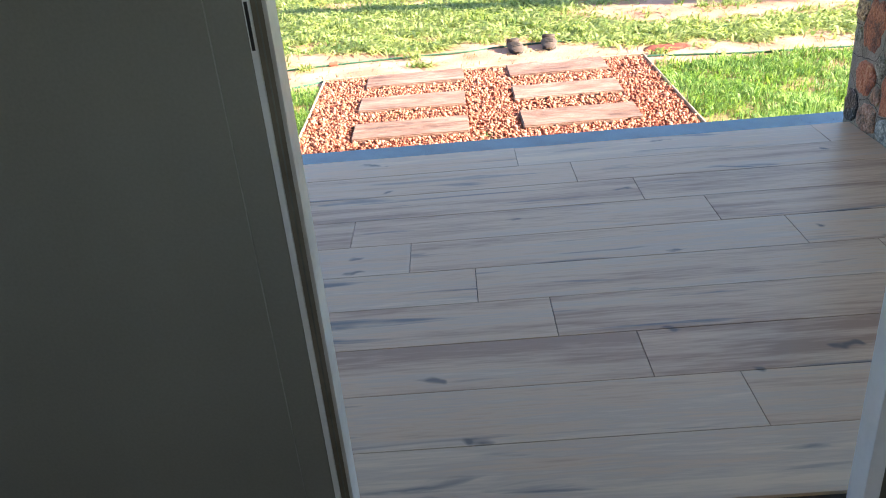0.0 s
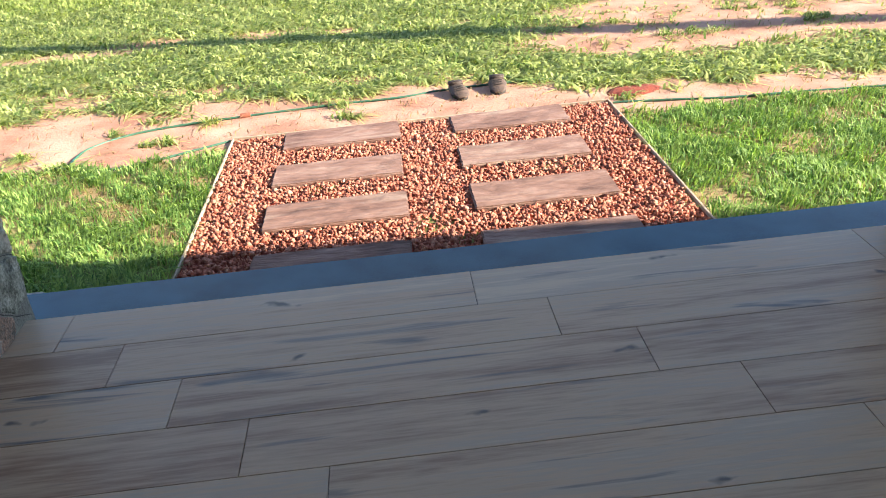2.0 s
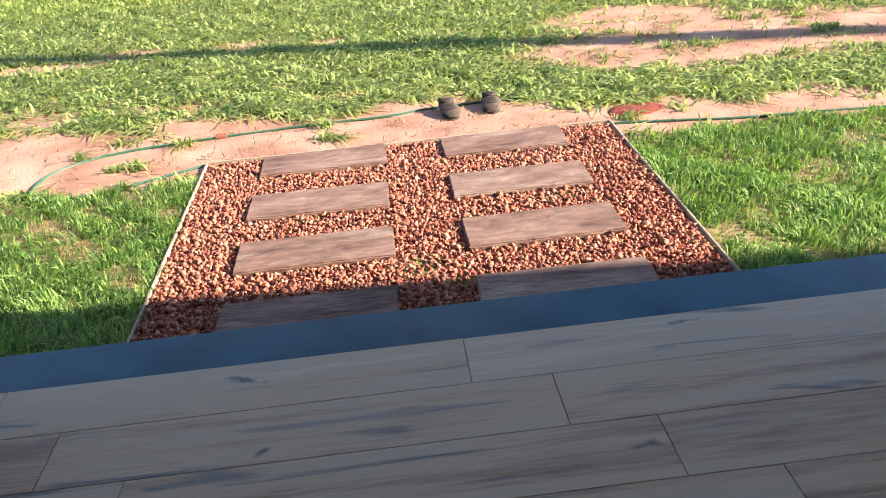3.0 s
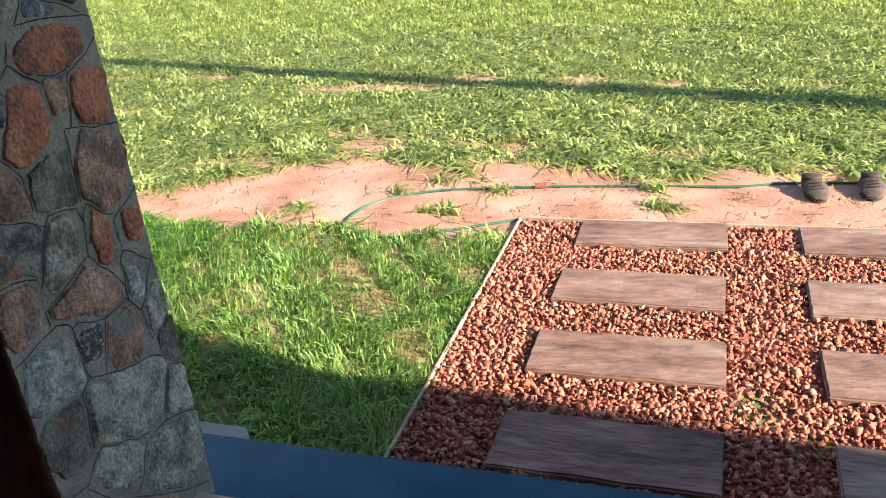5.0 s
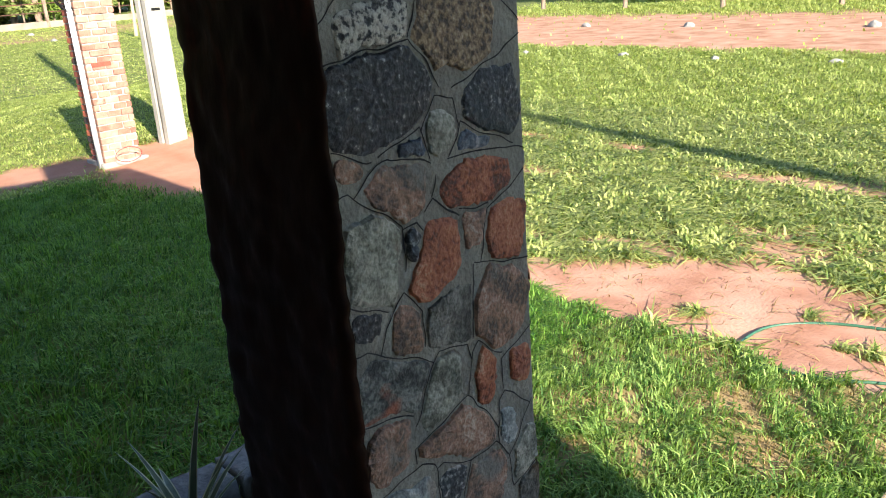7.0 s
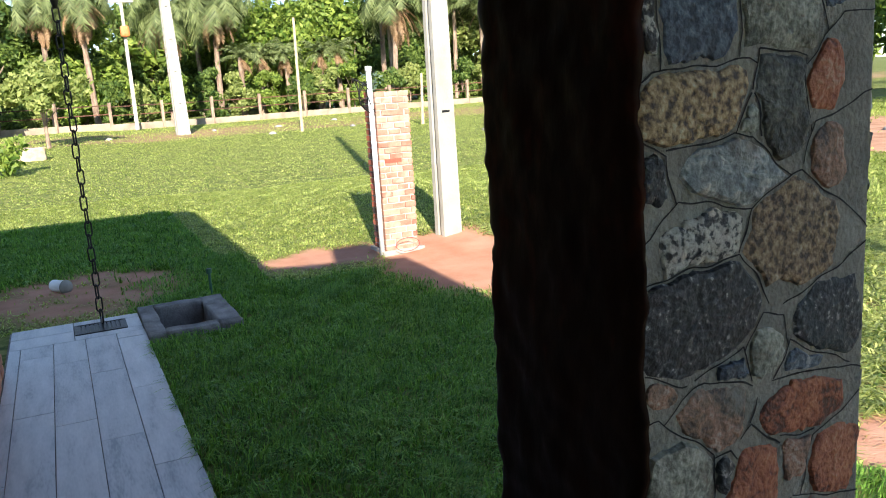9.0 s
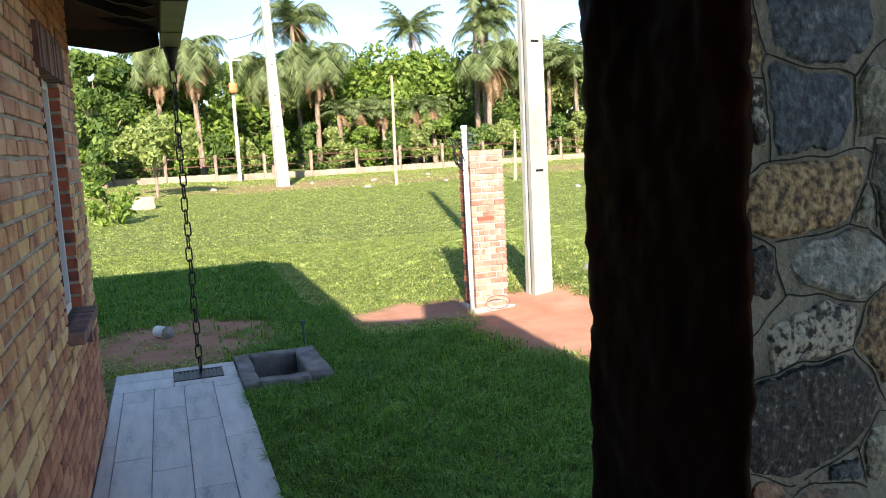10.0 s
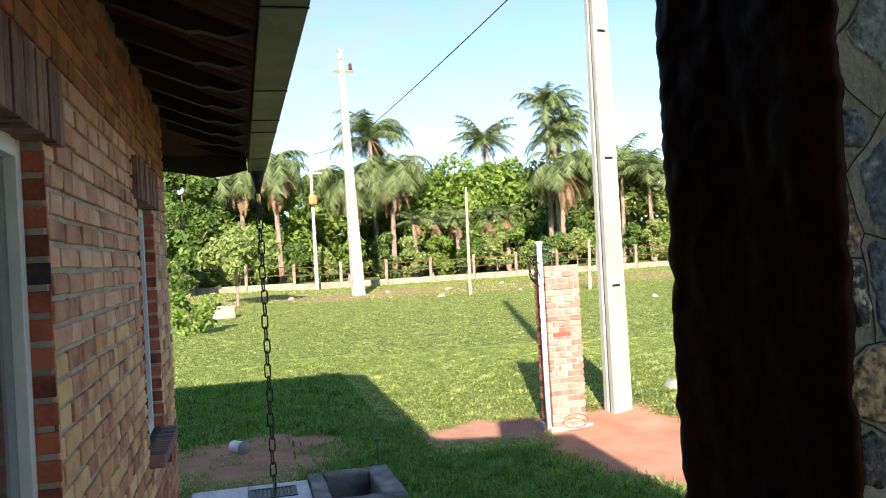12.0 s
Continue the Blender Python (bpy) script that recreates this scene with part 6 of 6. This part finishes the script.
def cards(P, N, s, seed):
    """Leaf cards: a folded pair of triangles at each place, turned at random about the given outward way."""
    r = rng(seed)
    n = len(P)
    a = r.standard_normal((n, 3)) + 0.8 * N
    a /= np.linalg.norm(a, axis=1)[:, None] + 1e-9
    u = np.cross(a, r.standard_normal((n, 3)))
    u /= np.linalg.norm(u, axis=1)[:, None] + 1e-9
    w = np.cross(a, u)
    k = s * r.uniform(0.6, 1.4, (n, 1))
    v = np.stack([P - u * k, P + w * k * 0.45 + a * k * 0.12, P + u * k, P - w * k * 0.45 + a * k * 0.12], 1)
    i = np.arange(n)[:, None] * 4
    return v.reshape(-1, 3), np.concatenate([i + (0, 1, 2), i + (0, 2, 3)])


def tree(x, y, h, spread, material, label, seed, leaves=2600, leaf=0.22, trunk=0.35, low=0.3, name="broadleaf_tree"):
    """A tapered trunk with limbs and a crown of many leaves in uneven clumps."""
    r = rng(seed)
    z0 = float(gz(x, y))
    t = thing(name, label, "tree", "trees along the fence", at=(x, y, z0))
    bm = bmesh.new()
    rod(bm, (0, 0, -0.1), (0.1 * spread * r.uniform(-1, 1), 0.1 * spread * r.uniform(-1, 1), h * 0.55), trunk * 0.5, trunk * 0.25, 9)
    clumps = []
    n = int(9 + spread * 3)
    for k in range(n):
        a, rad = r.uniform(0, 6.28), spread * np.sqrt(r.uniform(0, 1)) * 0.8
        zz = h * r.uniform(low, 0.93)
        rad *= np.sqrt(max(0.12, 1 - ((zz / h - 0.55) / 0.5) ** 2))
        c = np.array((rad * np.cos(a), rad * np.sin(a), zz))
        clumps.append((c, spread * r.uniform(0.22, 0.42)))
        if k < 6:
            rod(bm, (0, 0, h * r.uniform(0.2, 0.4)), c * 0.9, trunk * 0.16, trunk * 0.05, 6)
    part("trunk", bm, M_BARK, t)
    P, N = [], []
    per = leaves // n
    for c, s in clumps:
        d = r.standard_normal((per, 3))
        d /= np.linalg.norm(d, axis=1)[:, None]
        q = c + d * s * r.uniform(0.55, 1.08, (per, 1)) * (1, 1, 0.8)
        P.append(q)
        N.append(d)
    v, f = cards(np.concatenate(P), np.concatenate(N), leaf, seed + 1)
    tris("crown", v, f, material, t)
    return t


def palm(x, y, h, material, label, seed, fronds=22, ln=3.0, droop=1.0, dead=12):
    """A ringed trunk, arching feathered fronds, and a skirt of dead ones."""
    r = rng(seed)
    z0 = float(gz(x, y))
    t = thing("palm_tree", label, "palm tree", "palms along the fence", at=(x, y, z0))
    bm = bmesh.new()
    lx, ly = r.uniform(-0.3, 0.3, 2)
    segs = 8
    for k in range(segs):
        rod(bm, (lx * k / segs, ly * k / segs, h * k / segs - 0.05), (lx * (k + 1) / segs, ly * (k + 1) / segs, h * (k + 1) / segs), 0.2 - 0.008 * k, 0.17 - 0.008 * k, 10)
    part("trunk", bm, M_BARK, t)

    def feathers(count, lo, hi, length, drp, sd, wide):
        """Fronds: a midrib with hanging leaflets on both sides."""
        rr = rng(sd)
        V, F, n = [], [], 0
        for _ in range(count):
            az, el = rr.uniform(0, 6.28), rr.uniform(lo, hi)
            L = length * rr.uniform(0.75, 1.15)
            p = np.array((lx, ly, h))
            out = np.array((np.cos(az), np.sin(az), 0))
            side = np.array((-np.sin(az), np.cos(az), 0))
            ang = el
            steps = 14
            for k in range(steps):
                d = out * np.cos(ang) + np.array((0, 0, np.sin(ang)))
                q = p + d * L / steps
                ll = wide * np.sin(np.pi * (0.12 + 0.86 * (k + 0.5) / steps)) ** 0.7
                for sgn in (-1, 1):
                    for hlf in (0, 0.5):
                        b0 = p + (q - p) * hlf
                        b1 = p + (q - p) * (hlf + 0.48)
                        tip = b0 + side * sgn * ll * 0.8 + d * ll * 0.45 - np.array((0, 0, ll * (0.25 + 0.5 * rr.uniform())))
                        V += [b0, b1, tip]
                        F.append((n, n + 1, n + 2))
                        n += 3
                V += [p - side * 0.02, p + side * 0.02, q]
                F.append((n, n + 1, n + 2))
                n += 3
                p = q
                ang -= drp * (0.6 + k / steps) * 1.5 / steps
        return np.array(V), np.array(F)

    v, f = feathers(fronds, 0.05, 1.35, ln, droop * 1.35, seed + 1, 0.27 * ln)
    tris("crown", v, f, material, t)
    if dead:
        v, f = feathers(dead, -1.3, -0.4, ln * 0.75, 0.5, seed + 2, 0.35)
        tris("dead_fronds", v, f, M_DEAD, t, "hanging dead fronds")
    return t


PALM_A = "palm with arching green fronds above a skirt of dead ones"
for x, y, h, ln, dr, dead, sd in ((-55, -0.6, 7.2, 2.7, 1.4, 24, 1), (-54, 1.7, 7.4, 2.7, 1.4, 26, 2), (-60, 9.0, 10.2, 3.0, 0.95, 4, 3), (-54, 9.0, 6.9, 2.9, 1.35, 26, 4), (-53, 5.9, 6.2, 2.6, 1.3, 22, 5), (-62, 18.0, 9.9, 2.4, 0.7, 2, 6), (-50, 19.2, 6.4, 2.8, 1.4, 18, 7), (-58, 27.5, 7.0, 3.0, 0.8, 2, 8), (-57, 29.5, 6.4, 2.8, 0.8, 2, 9), (-53, 19.7, 11.2, 2.2, 0.9, 0, 10), (-53.3, 20.6, 9.9, 2.2, 0.9, 0, 11), (-52.6, 20.2, 8.7, 2.2, 1.1, 0, 12)):
    palm(x, y, h, M_PALM, PALM_A, 100 + 10 * sd, fronds=50 if dead > 10 else 36, ln=ln * 1.25, droop=dr, dead=dead + 8 * (dead > 10))
for x, y in ((-51, 9.8), (-51.5, 11.0), (-50.5, 12.6), (-51, 14.6), (-50.6, 15.8)):
    palm(x, y, 3.6, M_PALM, "small palm in front of the tree belt", int(300 + y * 10), fronds=26, ln=1.6, droop=0.8, dead=8)
for x, y, h, sp, m, sd in ((-60, -8, 8.5, 4.0, M_LEAF_A, 1), (-58, -12.5, 9.5, 4.5, M_LEAF_A, 2), (-59, -2, 7.0, 3.5, M_LEAF_A, 3), (-58, 1.2, 6.8, 3.6, M_LEAF_B, 4), (-62, 9.8, 8.6, 4.2, M_LEAF_A, 5), (-56, 13.0, 8.0, 4.2, M_LEAF_B, 6), (-57, 16.4, 7.8, 3.8, M_LEAF_B, 7), (-60, 20.0, 7.4, 4.0, M_LEAF_A, 8), (-62, 24.0, 7.4, 4.0, M_LEAF_A, 9), (-60, 31.0, 6.8, 4.0, M_LEAF_C, 10), (-60, 37.0, 7.0, 4.2, M_LEAF_A, 11), (-62, 45.0, 7.5, 4.6, M_LEAF_A, 12), (-64, 5.0, 7.6, 4.0, M_LEAF_A, 13)):
    tree(x, y, h, sp, m, "dense green tree in the belt behind the fence", 500 + sd * 7, leaves=11000, leaf=0.21, low=0.08)
tree(-45.0, -3.6, 6.8, 1.9, M_LEAF_A, "tall dense dark green tree near the house end", 811, leaves=12000, leaf=0.2, trunk=0.4, low=0.1)
tree(-49.0, -7.0, 7.2, 2.6, M_LEAF_A, "tall dense dark green tree near the house end", 817, leaves=12000, leaf=0.22, trunk=0.4, low=0.1)
for k in range(26):
    yy = -13.5 + k * 1.75
    tree(-48.5 - 0.5 * (k % 3), yy, 2.5 + 0.5 * ((k * 7) % 5) / 4, 1.15, (M_LEAF_A, M_LEAF_B, M_LEAF_C)[(k * 5) % 3], "rounded green hedge shrub behind the fence", 900 + k, leaves=2200, leaf=0.12, trunk=0.12, low=0.14, name="hedge_shrub")
tree(-34.0, -1.0, 2.95, 1.75, M_LEAF_C, "small yellowish garden tree on the lawn", 951, leaves=3400, leaf=0.13, trunk=0.16, low=0.45, name="garden_tree")
tree(-23.0, -2.15, 1.15, 0.75, M_LEAF_B, "bushy bright green shrub beside the house end", 955, leaves=900, leaf=0.09, trunk=0.05, low=0.1, name="garden_shrub")
for x, y, h in ((-33.0, 8.2, 4.4), (-31.0, 12.6, 2.0)):
    s = thing("young_tree_stake", "bare pale wooden stake on the far lawn", "stake", at=(x, y, float(gz(x, y))))
    part("post", rod(bmesh.new(), (0, 0, -0.05), (0.05, 0.05, h), 0.07, 0.05, 8), M_EDGE, s)

for k in range(12):
    tree(-66.0 - 1.5 * (k % 2), -24.0 + 8.0 * k, 6.4 + 0.7 * ((k * 5) % 4), 5.2, (M_LEAF_A, M_LEAF_B)[k % 3 == 1], "dense green tree in the belt behind the fence", 1500 + 9 * k, leaves=10000, leaf=0.42, low=0.03)

# ---- across the drive ----
for x, y, s in ((-13.5, 16.6, 0.11), (-10.6, 16.6, 0.12), (-6.6, 16.6, 0.13), (-2.5, 16.5, 0.12)):
    lump("white_stone", x, y, s, M_POLE, "whitewashed stone marking the edge of the drive", "stone", "whitewashed stones")
for k in range(9):
    x = -22.5 + 3.3 * k
    p = thing("fence_post", "weathered grey wooden post across the drive", "post", "posts across the drive", at=(x, 21.8, float(gz(x, 21.8))))
    part("shaft", rod(bmesh.new(), (0, 0, -0.1), (0.03, 0, 1.5), 0.08, 0.07, 8), M_BARK, p)
for k, (x, y, h) in enumerate(((-13.8, 24.4, 5.0), (-7.2, 25.2, 4.6), (1.0, 25.8, 5.2))):
    palm(x, y, h, M_PALM, "palm with reddish trunk across the drive", 700 + k * 9, fronds=22, ln=2.6, droop=1.1, dead=6)
for k, (x, y, h, sp) in enumerate(((-15.5, 24.5, 2.2, 1.2), (-3.2, 24.2, 2.8, 1.5), (-10.0, 27.5, 5.0, 2.6), (-18.0, 29.0, 7.0, 3.6), (-3.0, 29.0, 7.5, 3.8), (5.0, 27.0, 7.0, 3.6), (12.0, 30.0, 8.0, 4.0), (-27.0, 33.0, 8.0, 4.2), (-11.0, 35.0, 8.5, 4.4), (-37.0, 42.0, 8.0, 4.4))):
    tree(x, y, h, sp, (M_LEAF_B, M_LEAF_A, M_LEAF_C)[k % 3], "green tree across the sandy drive", 1200 + k * 11, leaves=2600, leaf=0.16 if k < 2 else 0.3, low=0.3 if k < 2 else 0.15, trunk=0.2 if k < 2 else 0.4)
X, Y = scatter(-20.0, 6.0, 18.0, 26.0, 220, 41, lambda x, y: lawn(x, y))
blades("lawn_across", X, Y, 0.1, 0.022, M_COARSE, "longer grass across the drive", 1.3, 42)

# ---- far fence ----
M_FENCE = mat("dusty_concrete_kerb", two((0.22, 0.17, 0.13), (0.34, 0.27, 0.21)), scale=2, rough=0.9)
fence = thing("boundary_fence", "low pale boundary wall with concrete fence posts and rails", "fence", at=(-47.0, 10.0, float(gz(-47, 10))))
for k in range(30):
    y0 = -34 + k * 2.6
    z = float(gz(-47, 10 + y0) - gz(-47, 10))
    part("post", bar(-0.08, y0 - 0.08, z - 0.1, 0.08, y0 + 0.08, z + 1.45, 0.01), M_BARK, fence)
    part("wall_panel", bar(-0.1 + 0.002 * (k % 2), y0 + 0.082, z - 0.1, 0.1, y0 + 2.518, z + 0.32 + 0.01 * (k % 3), 0.01), M_FENCE, fence)
    for zz in (0.75, 1.2):
        part("rail", bar(-0.02, y0 + 0.082, z + zz, 0.02, y0 + 2.518, z + zz + 0.05), M_ROOFT, fence)
